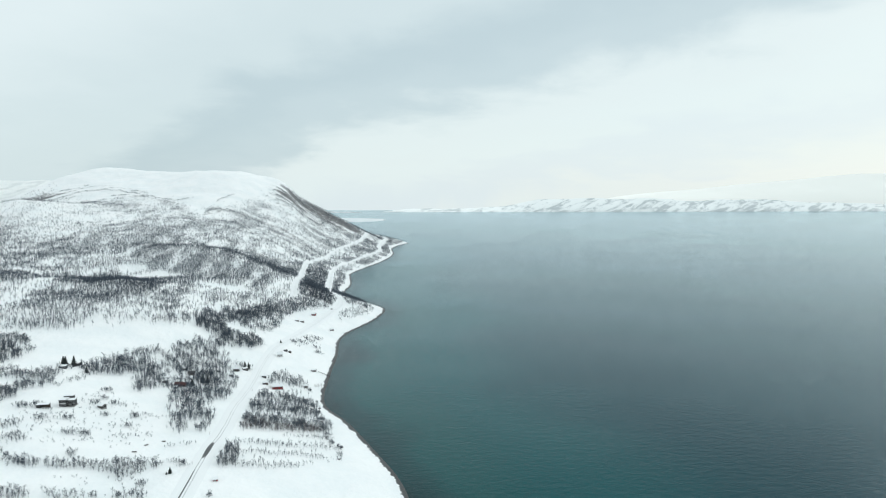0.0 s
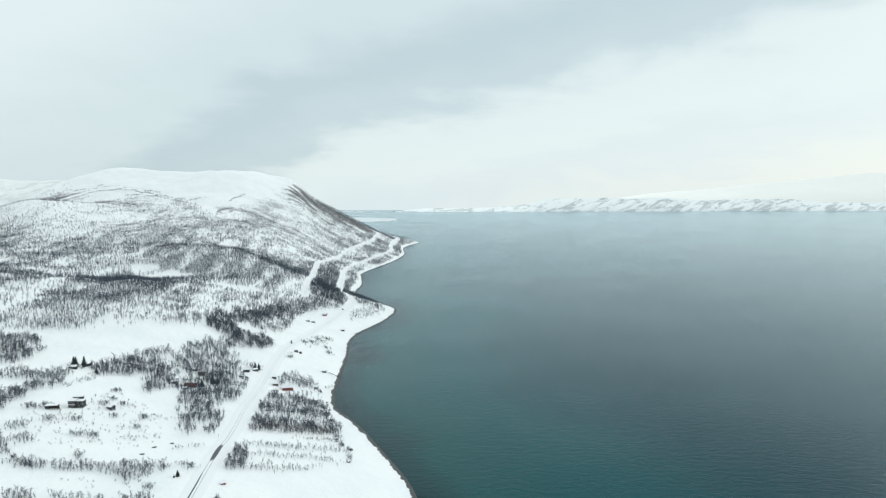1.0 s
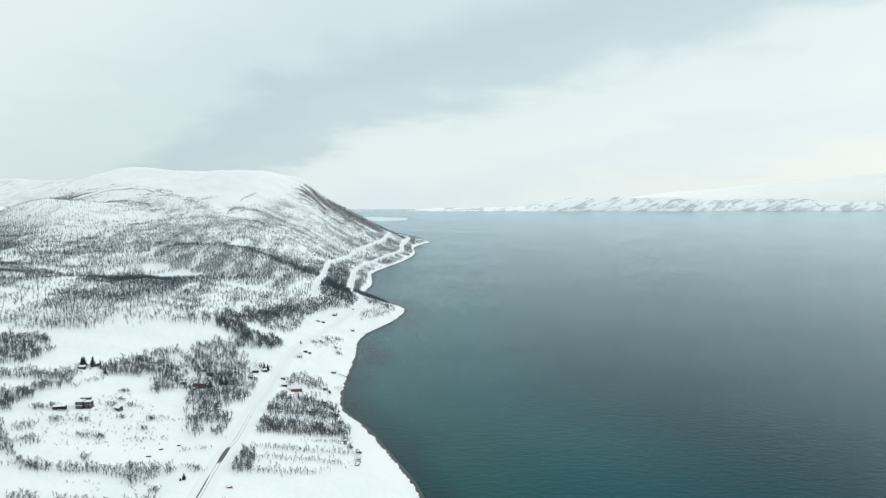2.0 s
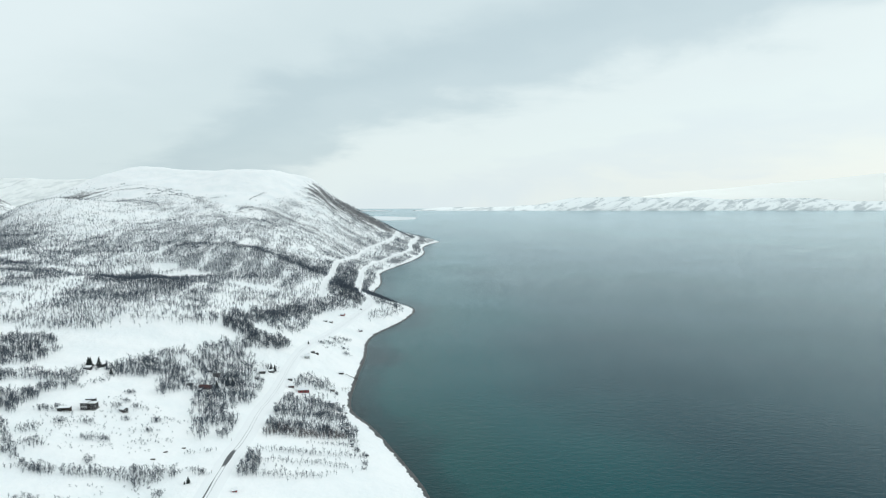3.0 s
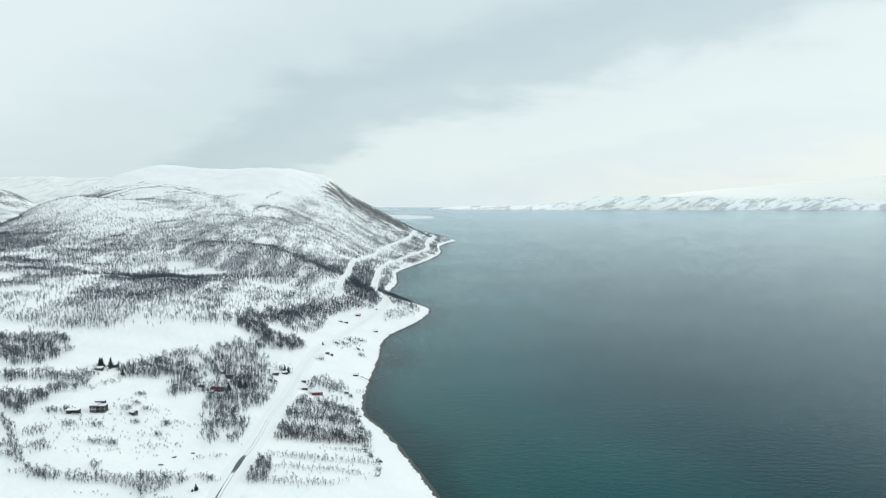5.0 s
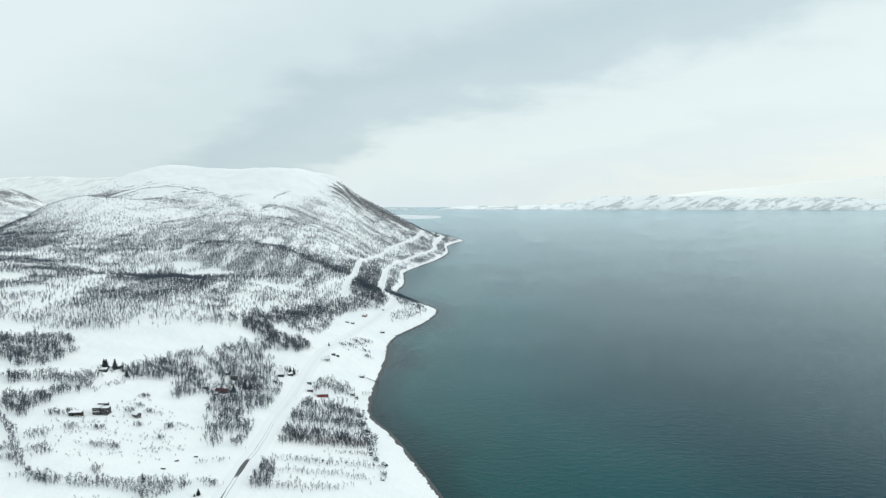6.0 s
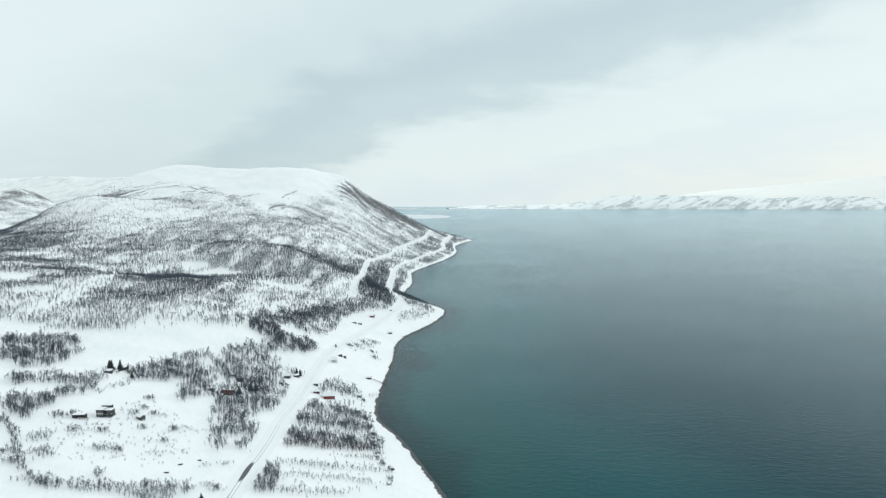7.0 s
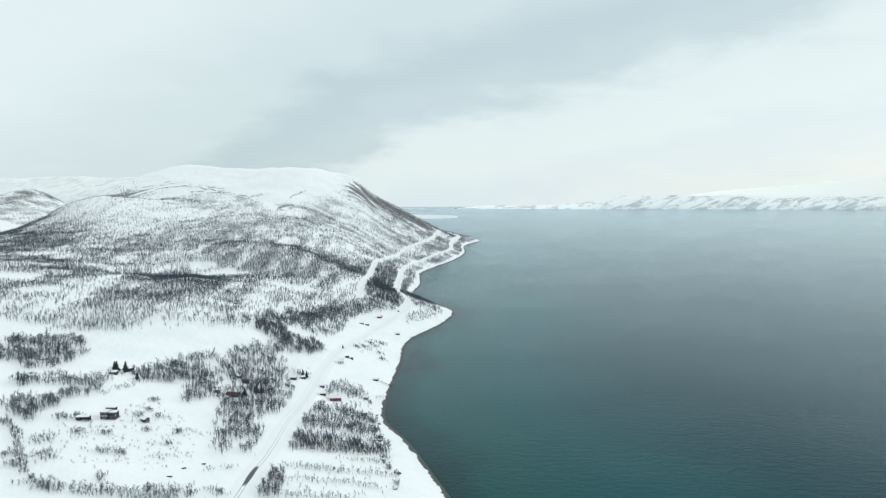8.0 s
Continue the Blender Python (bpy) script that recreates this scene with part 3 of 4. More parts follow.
def high_fells(x):
    h = 26 * np.clip((x - 150) / 600, 0, 1) + 70 * np.clip((x - 400) / 900, 0, 1) + 175 * np.clip((x - 1200) / 1900, 0, 1)
    return (h + 5 * waves(x, 0 * x, 900, 44, 3)) * np.clip((x - 100) / 100, 0, 1) + 0.1


def west_fells(x):
    return 225 + 14 * waves(x, 0 * x, 800, 46, 3) - 90 * np.clip((x + 2400) / 500, 0, 1) ** 2


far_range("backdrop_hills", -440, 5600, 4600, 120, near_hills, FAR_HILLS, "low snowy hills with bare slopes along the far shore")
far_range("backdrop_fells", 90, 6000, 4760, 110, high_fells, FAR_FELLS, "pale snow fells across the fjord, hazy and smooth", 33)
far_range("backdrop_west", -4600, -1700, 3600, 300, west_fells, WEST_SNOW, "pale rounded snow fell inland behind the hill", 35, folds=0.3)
far_range("backdrop_isles", -900, -560, 4500, 60, lambda x: 12 * bell(x, -800, 80) + 7 * bell(x, -660, 60), ISLE_SNOW, "small snowy islands far up the fjord", 37, 80, 8)


def build_spit():
    """A low tongue of snow-covered land in the fjord beyond the headland."""
    xs, ys = np.linspace(-900, -250, 60), np.linspace(3200, 3900, 40)
    x, y, faces = sheet(xs, ys)
    r = ((x + 580) / 270) ** 2 + ((y - 3560) / 230) ** 2 + 0.25 * waves(x, y, 260, 61, 3)
    me = mesh_from("spit", np.stack([x, y, 6 * np.clip(1 - r, -0.6, 1)], 1), faces, SPIT_SNOW)
    set_attribute(me, "low", np.clip(r - 0.5, 0, 1) * 0.4)
    tagged(new("headland_spit", me), "flat snow-covered spit of land in the fjord", "land", kind="structure")


build_spit()

# ---- birches ----
def bark(name, a, b):
    m, tr, bsdf = material(name)
    each = tr.nodes.new("ShaderNodeNewGeometry").outputs["Random Per Island"]
    tone = maths(tr, "MULTIPLY_ADD", grain(tr, 1.1, 3.0), 0.8, maths(tr, "MULTIPLY_ADD", each, 0.7, -0.25))
    put(tr, blend(tr, node(tr, "ShaderNodeClamp", Value=tone).outputs[0], a, b), bsdf.inputs["Base Color"])
    bsdf.inputs["Roughness"].default_value = 0.85
    return m


BIRCH_TWIGS = bark("birch_twigs", (0.020, 0.030, 0.044), (0.095, 0.122, 0.155))
BIRCH_BARK = bark("birch_bark", (0.07, 0.066, 0.064), (0.24, 0.23, 0.22))
RED_TWIGS = bark("red_twigs", (0.045, 0.035, 0.036), (0.12, 0.095, 0.098))
SPRUCE = bark("spruce_needles", (0.012, 0.018, 0.017), (0.035, 0.045, 0.042))


def trunk_shape(rng, tall, wide, sides=4, levels=3):
    """A leaning, tapered stem."""
    lean, verts, faces = rng.normal(0, 0.05, 2), [], []
    for k in range(levels + 1):
        f = k / levels
        r = wide * (1 - 0.85 * f)
        for s in range(sides):
            a = 2 * math.pi * s / sides
            verts.append((r * math.cos(a) + lean[0] * tall * f * f, r * math.sin(a) + lean[1] * tall * f * f, tall * f - 0.3 * (k == 0)))
    for k in range(levels):
        for s in range(sides):
            a, b = k * sides + s, k * sides + (s + 1) % sides
            faces.append((a, b, b + sides, a + sides))
    return np.array(verts), faces


def crown_shape(rng, limbs, twigs, tall=1.0, spread=0.24, wide=0.02, low=0.22, bushy=0.085):
    """Limbs that leave the stem and fine twigs round them, each a slim blade; an uneven, open, rounded crown."""
    verts, faces, tips = [], [], []

    def blade(a, b, w):
        way = b - a
        side = np.cross(way, rng.normal(0, 1, 3))
        side = side / (np.linalg.norm(side) + 1e-9) * w
        n = len(verts)
        verts.extend([a - side, a + side, b])
        faces.append((n, n + 1, n + 2))

    for k in range(limbs):
        f = low + (0.74 - low) * (k + rng.uniform(0, 0.9)) / limbs
        turn = rng.uniform(0, 6.283)
        reach = spread * rng.uniform(0.55, 1.15) * (1.05 - 1.1 * (f - 0.42) ** 2 - 0.35 * f)
        a = np.array([0, 0, f * tall])
        b = a + np.array([math.cos(turn) * reach, math.sin(turn) * reach, rng.uniform(0.12, 0.36)]) * tall
        b[2] = min(b[2], rng.uniform(0.86, 1.02) * tall)
        blade(a, b, wide * tall)
        tips.append((a, b))
    for k in range(twigs):
        a, b = tips[int(rng.integers(len(tips)))]
        s = a + (b - a) * rng.uniform(0.25, 1.0)
        e = s + np.array([rng.normal(0, bushy), rng.normal(0, bushy), rng.normal(0.035, 0.07)]) * tall
        blade(s, e, wide * 0.75 * tall)
    return np.array(verts), faces


def joined(shapes):
    verts, faces, n = [], [], 0
    for v, f in shapes:
        verts.append(v)
        faces += [tuple(i + n for i in face) for face in f]
        n += len(v)
    return np.concatenate(verts), faces


def grove(name, x, y, tall, templates, mat, label, seed):
    """Many trees as one mesh: copies of a few shapes, turned and stretched, standing on the ground."""
    rng = np.random.default_rng(seed)
    z, pick = height(x, y), rng.integers(len(templates), size=len(x))
    all_v, all_loops, starts, sizes, base, at = [], [], [], [], 0, 0
    for k, (v, f) in enumerate(templates):
        mine = np.nonzero(pick == k)[0]
        if not len(mine):
            continue
        turn, h = rng.uniform(0, 6.283, len(mine)), tall[mine]
        c, s = np.cos(turn)[:, None], np.sin(turn)[:, None]
        fat = (h * rng.uniform(0.8, 1.25, len(mine)))[:, None]
        vx = (v[:, 0] * c - v[:, 1] * s) * fat + x[mine][:, None]
        vy = (v[:, 0] * s + v[:, 1] * c) * fat + y[mine][:, None]
        vz = v[:, 2] * h[:, None] + z[mine][:, None] - 0.1
        all_v.append(np.stack([vx, vy, vz], -1).reshape(-1, 3))
        flat, counts = np.concatenate([np.array(q) for q in f]), np.array([len(q) for q in f])
        all_loops.append((flat[None] + (base + np.arange(len(mine)) * len(v))[:, None]).ravel())
        sizes.append(np.tile(counts, len(mine)))
        base += len(v) * len(mine)
    verts, loops, sizes = np.concatenate(all_v), np.concatenate(all_loops), np.concatenate(sizes)
    me = bpy.data.meshes.new(name)
    me.vertices.add(len(verts))
    me.vertices.foreach_set("co", verts.ravel().astype(np.float32))
    me.loops.add(len(loops))
    me.loops.foreach_set("vertex_index", loops.astype(np.int32))
    me.polygons.add(len(sizes))
    me.polygons.foreach_set("loop_start", np.concatenate([[0], np.cumsum(sizes)[:-1]]).astype(np.int32))
    me.materials.append(mat)
    me.update(calc_edges=True)
    return tagged(new(name, me), label, "birch wood", kind="stuff")


def scatter(box, step, share, seed):
    """Jittered places in a box (x0, x1, y0, y1), kept with the given share."""
    rng = np.random.default_rng(seed)
    x, y = np.meshgrid(np.arange(box[0], box[1], step), np.arange(box[2], box[3], step))
    x, y = x.ravel() + rng.uniform(-0.5, 0.5, x.size) * step, y.ravel() + rng.uniform(-0.5, 0.5, x.size) * step
    keep = rng.uniform(0, 1, x.size) < share(x, y)
    return x[keep], y[keep]


def birch_template(rng, limbs, twigs, wide, levels=2):
    return joined([trunk_shape(rng, 0.86, 0.018, 3, levels), crown_shape(rng, limbs, twigs, 1.0, 0.27, wide, 0.2, 0.07)])


def far_template(rng):
    """A birch far up the slope: stem and a handful of broad twigs."""
    stem = np.array([(-0.035, 0.0, -0.05), (0.035, 0.01, -0.05), (rng.normal(0, 0.04), rng.normal(0, 0.04), 0.9)]), [(0, 1, 2)]
    return joined([stem, crown_shape(rng, 3, 6, 1.0, 0.27, 0.042, 0.22, 0.085)])


tree_rng = np.random.default_rng(11)
NEAR_BIRCH = [birch_template(tree_rng, 9, 50, 0.0165) for _ in range(8)]
MID_BIRCH = [birch_template(tree_rng, 6, 21, 0.026, 1) for _ in range(8)]
FAR_BIRCH = [far_template(tree_rng) for _ in range(8)]
SHRUBS = [crown_shape(tree_rng, 14, 34, 1.0, 0.50, 0.026, 0.0) for _ in range(5)]

# the trees the camera passes nearest are things of their own
NEAR_STANDS = ("near_hedge", "thin_hedge", "low_hedge", "lane_hedge", "roadside_clump", "corner_scrub", "corner_hedge", "field_hedge")


def single_birches(limit=290):
    kinds = []
    for k in range(8):
        rng = np.random.default_rng(100 + k)
        root = new("birch_tree")
        tv, tf = trunk_shape(rng, 0.8, 0.022, 5)
        cv, cf = crown_shape(rng, 14, 110, 1.0, 0.30, 0.0125, 0.16, 0.075)
        for name, v, f, mat in (("trunk", tv, tf, BIRCH_BARK), ("crown", cv, cf, BIRCH_TWIGS)):
            ob = new(name, mesh_from(name, v, f, mat, False))
            ob.parent = root
        kinds.append(root)
    rng, spots = np.random.default_rng(12), []
    for k, name in enumerate(NEAR_STANDS):
        outline, stocked, tall = STANDS[name]
        ox, oy = np.array(outline).T
        x, y = scatter((ox.min() - 3, ox.max() + 3, oy.min() - 3, oy.max() + 3), 1.4, lambda a, b: 0.95 * np.clip(0.8 + 0.7 * waves(a, b, 14, 66 + k, 2), 0.1, 1) * stocked * soft_inside(a, b, outline, 1.8) * off_road(a, b), 200 + k)
        spots += [(a, b, tall * rng.uniform(0.5, 1.25)) for a, b in zip(x, y)]
    rng.shuffle(spots)
    for n, (x, y, tall) in enumerate(spots[:limit]):
        kind = kinds[n % len(kinds)]
        m = pose(x, y, float(height(np.array([x]), np.array([y]))[0]) - 0.05, 0, 0, rng.uniform(0, 360)) @ Matrix.Diagonal((tall, tall, tall, 1))
        if n < len(kinds):
            ob = kind
        else:
            ob = copy_thing(kind, pose(0, 0, 0))
        ob.matrix_basis = m
        tagged(ob, "bare grey mountain birch standing in a snowy hedge", "tree", "birches in the near hedges")
    rest = np.array(spots[limit:])
    grove("birch_hedge", rest[:, 0], rest[:, 1], rest[:, 2], NEAR_BIRCH, BIRCH_TWIGS, "dense bare birch hedge in deep snow", 78)


single_birches()


def rows_of_scrub(x, y):
    """Bushes along old ditches that run from the road to the beach."""
    u, v = 0.85 * x + 0.5 * y, -0.5 * x + 0.85 * y
    return np.clip(1.5 * np.sin(v * 0.36 + 0.5 * waves(u, v, 50, 88, 2)) - 0.35, 0.04, 1) * np.clip(0.7 + 0.9 * waves(x, y, 18, 89, 2), 0.05, 1)


def plant_stands():
    rng = np.random.default_rng(13)
    for k, (name, (outline, stocked, tall)) in enumerate(STANDS.items()):
        if name in NEAR_STANDS:
            continue
        ox, oy = np.array(outline).T
        scrub = "scrub" in name
        x, y = scatter((ox.min() - 4, ox.max() + 4, oy.min() - 4, oy.max() + 4), 1.7 if scrub else 1.5,
                       lambda a, b: 0.9 * stocked * soft_inside(a, b, outline, 5.0) * off_road(a, b) * off_plots(a, b) * (rows_of_scrub(a, b) if name == "meadow_scrub" else np.clip(2.5 * waves(a, b, 18, 90, 2) - 0.2, 0.25, 1.6) if name == "field_scrub" else np.clip(0.62 + 1.25 * waves(a, b, 19, 71 + k, 3), 0.1, 1) * (np.clip(0.75 + 0.6 * np.sin(0.19 * (0.85 * b - 0.5 * a) + 1.2), 0.3, 1.2) if name == "shore_wood" else 1.0)), 300 + k)
        size = tall * (1.0 if scrub else 1.2) * rng.uniform(0.45, 1.15, len(x)) * np.clip(1 + 0.3 * waves(x, y, 26, 81 + k, 2), 0.6, 1.4)
        shapes = SHRUBS if scrub and name != "meadow_scrub" else (NEAR_BIRCH if oy.mean() < 480 else MID_BIRCH)
        grove("birch_scrub" if scrub else "birch_wood", x, y, size, shapes, RED_TWIGS if name == "shore_dark_wood" else BIRCH_TWIGS,
              "low leafless scrub poking through the snow" if scrub else "stand of bare grey birches in deep snow", 400 + k)
    xs, ys, hs = [], [], []
    for cx, cy, r in CLUMPS:
        n = int(r * 7)
        xs.append(rng.normal(cx, 0.36 * r, n)), ys.append(rng.normal(cy, 0.4 * r, n)), hs.append(rng.uniform(1.4, 3.6, n))
    grove("birch_thicket", np.concatenate(xs), np.concatenate(ys), np.concatenate(hs), NEAR_BIRCH, BIRCH_TWIGS, "small thickets of bare birch in an open snowfield", 77)


plant_stands()


def plant_hillside():
    rng = np.random.default_rng(14)
    for k, (box, step, shapes, tall) in enumerate((((-700, -170, 500, 850), 2.45, MID_BIRCH, 5.6), ((-1350, -120, 850, 1250), 2.5, FAR_BIRCH, 6.0),
                                                   ((-1350, -110, 1250, 2150), 3.2, FAR_BIRCH, 6.0), ((-1350, -700, 500, 850), 3.6, FAR_BIRCH, 6.4),
                                                   ((-2600, -1350, 700, 2700), 6.5, FAR_BIRCH, 7.0))):
        x, y = scatter(box, step, lambda a, b: 0.97 * hillside(a, b) * ((b < 1720) | (a > -560) | (a < -1350)), 500 + k)
        high = height(x, y, False)
        size = tall * rng.uniform(0.5, 1.25, len(x)) * np.clip(1 + 0.25 * waves(x, y, 40, 95, 2), 0.6, 1.4) * np.clip(1.1 - high / 360, 0.6, 1)
        size = size * (1 + 0.4 * np.exp(-((from_line(x, y, CREST_LINES[0][2]) / 20) ** 2)))  # tall birches on the brow
        grove("hillside_birches", x, y, size, shapes, BIRCH_TWIGS, "bare birch forest climbing the snowy hillside", 600 + k)


plant_hillside()


def plant_ledges():
    """Low scrub in broken lines on the rock ledges under the summit."""
    rng, xs, ys = np.random.default_rng(15), [], []
    for k, line in enumerate(LEDGES):
        pts = chaikin(line)
        run = np.concatenate([[0], np.cumsum(np.linalg.norm(np.diff(pts, axis=0), axis=1))])
        s = np.arange(0, run[-1], 0.9)
        x, y = np.interp(s, run, pts[:, 0]), np.interp(s, run, pts[:, 1])
        keep = rng.uniform(0, 1, len(s)) < np.clip(0.75 + 0.9 * waves(s, 0 * s + 60 * k, 70, 96, 3), 0, 1)
        x, y = x[keep], y[keep]
        xs.append(x + rng.normal(0, 1.5, len(x))), ys.append(y + rng.normal(0, 1.5, len(x)) + 5 * waves(x, y, 60, 97, 2))
    xs.append(rng.normal(-1008, 13, 90)), ys.append(rng.normal(1650, 20, 90))
    xs.append(rng.normal(-1060, 30, 60)), ys.append(rng.normal(1690, 24, 60))
    x, y = np.concatenate(xs), np.concatenate(ys)
    grove("ledge_scrub", x, y, rng.uniform(1.6, 4.2, len(x)), SHRUBS, BIRCH_TWIGS, "dark scrub and rock along snowy ledges below the summit", 79)


plant_ledges()

# ---- roads ----
def road_surface():
    """Snow-packed asphalt: thin wheel ruts, and bare wet patches where the snow has worn off."""
    m, tr, bsdf = material("packed_snow_road")
    across, along = attribute(tr, "across"), attribute(tr, "along")
    wear, fine = grain(tr, 0.12, 5.0, 0.6), grain(tr, 1.3, 5.0, 0.6)
    snow = blend(tr, fine, (0.78, 0.80, 0.81), (0.86, 0.875, 0.88))
    rut = maths(tr, "ABSOLUTE", maths(tr, "SUBTRACT", maths(tr, "ABSOLUTE", across), 0.82))
    rut = ramp(tr, maths(tr, "MULTIPLY_ADD", fine, 0.25, rut), [(0.17, 1.0), (0.34, 0.0)])
    strength = maths(tr, "MULTIPLY_ADD", attribute(tr, "worn"), 0.75, maths(tr, "MULTIPLY_ADD", wear, 0.9, -0.30))
    rut = maths(tr, "MULTIPLY", rut, node(tr, "ShaderNodeClamp", Value=strength).outputs[0])
    bare = maths(tr, "MULTIPLY_ADD", attribute(tr, "bare"), 1.0, maths(tr, "MULTIPLY_ADD", fine, 0.5, -0.25))
    bare = ramp(tr, bare, [(0.40, 0.0), (0.62, 1.0)])
    dark = maths(tr, "MAXIMUM", rut, bare)
    put(tr, blend(tr, dark, snow, blend(tr, fine, (0.045, 0.047, 0.05), (0.085, 0.087, 0.09))), bsdf.inputs["Base Color"])
    put(tr, maths(tr, "MULTIPLY_ADD", dark, -0.2, 0.7), bsdf.inputs["Roughness"])
    return m


ROAD_MAT = road_surface()


def drape(name, points, profile, label, step=2.0, lift=0.14, mat=None, worn=0.15, category="road"):
    """A strip laid over the ground along a line; profile gives (offset, height) across it."""
    seg = np.linalg.norm(np.diff(points, axis=0), axis=1)
    run = np.concatenate([[0], np.cumsum(seg)])
    s = np.arange(0, run[-1], step)
    px, py = np.interp(s, run, points[:, 0]), np.interp(s, run, points[:, 1])
    tx, ty = np.gradient(px), np.gradient(py)
    norm = np.hypot(tx, ty)
    nx, ny = ty / norm, -tx / norm  # to the right of travel
    offs, highs = np.array(profile).T
    x, y = px[:, None] + nx[:, None] * offs, py[:, None] + ny[:, None] * offs
    mid = height(px, py)
    land = height(x, y)
    level = 0.45 * np.clip(1.6 - np.abs(offs) / 3.2, 0, 1)  # the carriageway lies flatter than the slope, its banks run out into it
    z = np.maximum(land + level * (mid[:, None] - land), land) + lift + highs
    n, m = len(offs), len(s)
    i = (np.arange(m - 1)[:, None] * n + np.arange(n - 1)).ravel()
    faces = np.stack([i, i + 1, i + n + 1, i + n], 1)
    me = mesh_from(name, np.stack([x.ravel(), y.ravel(), z.ravel()], 1), faces, mat or ROAD_MAT)
    gx, gy = x.ravel(), y.ravel()
    a = np.tile(offs, m)
    set_attribute(me, "across", a)
    set_attribute(me, "along", np.repeat(s, n))
    near = np.exp(-(((gy - 345) / 85) ** 2))
    set_attribute(me, "worn", np.clip(worn + 0.55 * near, 0, 1))
    patch = np.exp(-(((gy - 360) / 13) ** 2)) * np.clip(1.7 - np.abs(a + 0.1), 0, 1) + np.exp(-(((gy - 312) / 22) ** 2)) * (np.abs(a + 0.9) < 0.25)
    set_attribute(me, "bare", np.clip(patch * 1.2, 0, 1))
    return tagged(new(name, me), label, category, kind="structure")


LANE = [(-6.0, -0.34), (-4.6, -0.06), (-3.2, 0.02), (-2.0, 0.0), (-1.2, 0.0), (-0.9, -0.03), (-0.7, -0.03), (0, 0.02), (0.7, -0.03), (0.9, -0.03), (1.2, 0.0), (2.0, 0.0), (3.2, 0.02), (4.6, -0.06), (6.0, -0.34)]
drape("road", ROAD_LINE, LANE, "snow-packed coast road with wheel ruts and bare asphalt")
drape("road_upper", UPPER_LINE, LANE, "snow-covered upper road cut through the birch slope", 4.0, worn=0.0)

# ---- buildings ----
SNOW = plain("roof_snow", (0.80, 0.83, 0.845), (0.88, 0.895, 0.90), 0.8, 0.75, bump=0.3)
RED_PAINT = plain("red_painted_boards", (0.20, 0.026, 0.028), (0.29, 0.045, 0.045), 1.2, 0.7, stretch=(6, 6, 0.5))
DARK_RED = plain("dark_red_boards", (0.050, 0.020, 0.021), (0.090, 0.036, 0.035), 1.2, 0.75, stretch=(6, 6, 0.5))
BLACK_WOOD = plain("black_stained_boards", (0.022, 0.022, 0.024), (0.05, 0.05, 0.052), 1.2, 0.75, stretch=(6, 6, 0.5))
BROWN_WOOD = plain("weathered_brown_boards", (0.06, 0.045, 0.036), (0.11, 0.085, 0.07), 1.2, 0.8, stretch=(6, 6, 0.5))
GREY_WOOD = plain("weathered_grey_boards", (0.16, 0.16, 0.155), (0.28, 0.275, 0.265), 1.2, 0.85, stretch=(6, 6, 0.5))
WHITE_PAINT = plain("white_painted_boards", (0.70, 0.71, 0.71), (0.80, 0.80, 0.79), 1.2, 0.6, stretch=(6, 6, 0.5))
CONCRETE = plain("concrete_base", (0.22, 0.22, 0.215), (0.34, 0.335, 0.325), 1.5, 0.85)
ROOF_FELT = plain("dark_roof_felt", (0.03, 0.03, 0.032), (0.065, 0.062, 0.062), 2.0, 0.85)
BRICK = plain("chimney_brick", (0.17, 0.10, 0.08), (0.27, 0.17, 0.14), 4.0, 0.85)


def window_glass():
    m, tr, bsdf = material("window_glass")
    put(tr, blend(tr, grain(tr, 0.6), (0.012, 0.014, 0.017), (0.03, 0.034, 0.038)), bsdf.inputs["Base Color"])
    bsdf.inputs["Roughness"].default_value = 0.06
    return m


GLASS = window_glass()


def solid(*boxes, bevel=0.03):
    """A bmesh of bevelled boxes (x0, x1, y0, y1, z0, z1)."""
    bm = bmesh.new()
    for x0, x1, y0, y1, z0, z1 in boxes:
        made = bmesh.ops.create_cube(bm, size=1.0)["verts"]
        bmesh.ops.scale(bm, vec=(x1 - x0, y1 - y0, z1 - z0), verts=made)
        bmesh.ops.translate(bm, vec=((x0 + x1) / 2, (y0 + y1) / 2, (z0 + z1) / 2), verts=made)
    if bevel:
        bmesh.ops.bevel(bm, geom=bm.edges[:], offset=bevel, segments=1, affect="EDGES")
    return bm


def extruded(profile, x0, x1):
    """A bmesh of a (y, z) outline drawn out along x."""
    bm = bmesh.new()
    a, b = [bm.verts.new((x0, y, z)) for y, z in profile], [bm.verts.new((x1, y, z)) for y, z in profile]
    bm.faces.new(a[::-1]), bm.faces.new(b)
    for k in range(len(profile)):
        j = (k + 1) % len(profile)
        bm.faces.new((a[k], a[j], b[j], b[k]))
    bmesh.ops.recalc_face_normals(bm, faces=bm.faces[:])
    return bm


def part(name, bm, mat, parent, label=""):
    me = bpy.data.meshes.new(name)
    bm.to_mesh(me)
    bm.free()
    me.materials.append(mat)
    ob = new(name, me)
    ob.parent = parent
    return tagged(ob, label)


def ground_at(x, y):
    return float(height(np.array([float(x)]), np.array([float(y)]))[0])


def sited(name, x, y, turn, label, category, sink=0.0, group="", plot=0.0):
    """An Empty on the ground; plot: half the width of a levelled site cut into the slope."""
    ob = new(name)
    z = ground_at(x, y) if not plot else 0.4 * ground_at(x, y) + 0.6 * max(ground_at(x + plot * a, y + plot * b) for a in (-1, 1) for b in (-1, 1))
    ob.matrix_basis = pose(x, y, z - sink, 0, 0, turn)
    return tagged(ob, label, category, group)


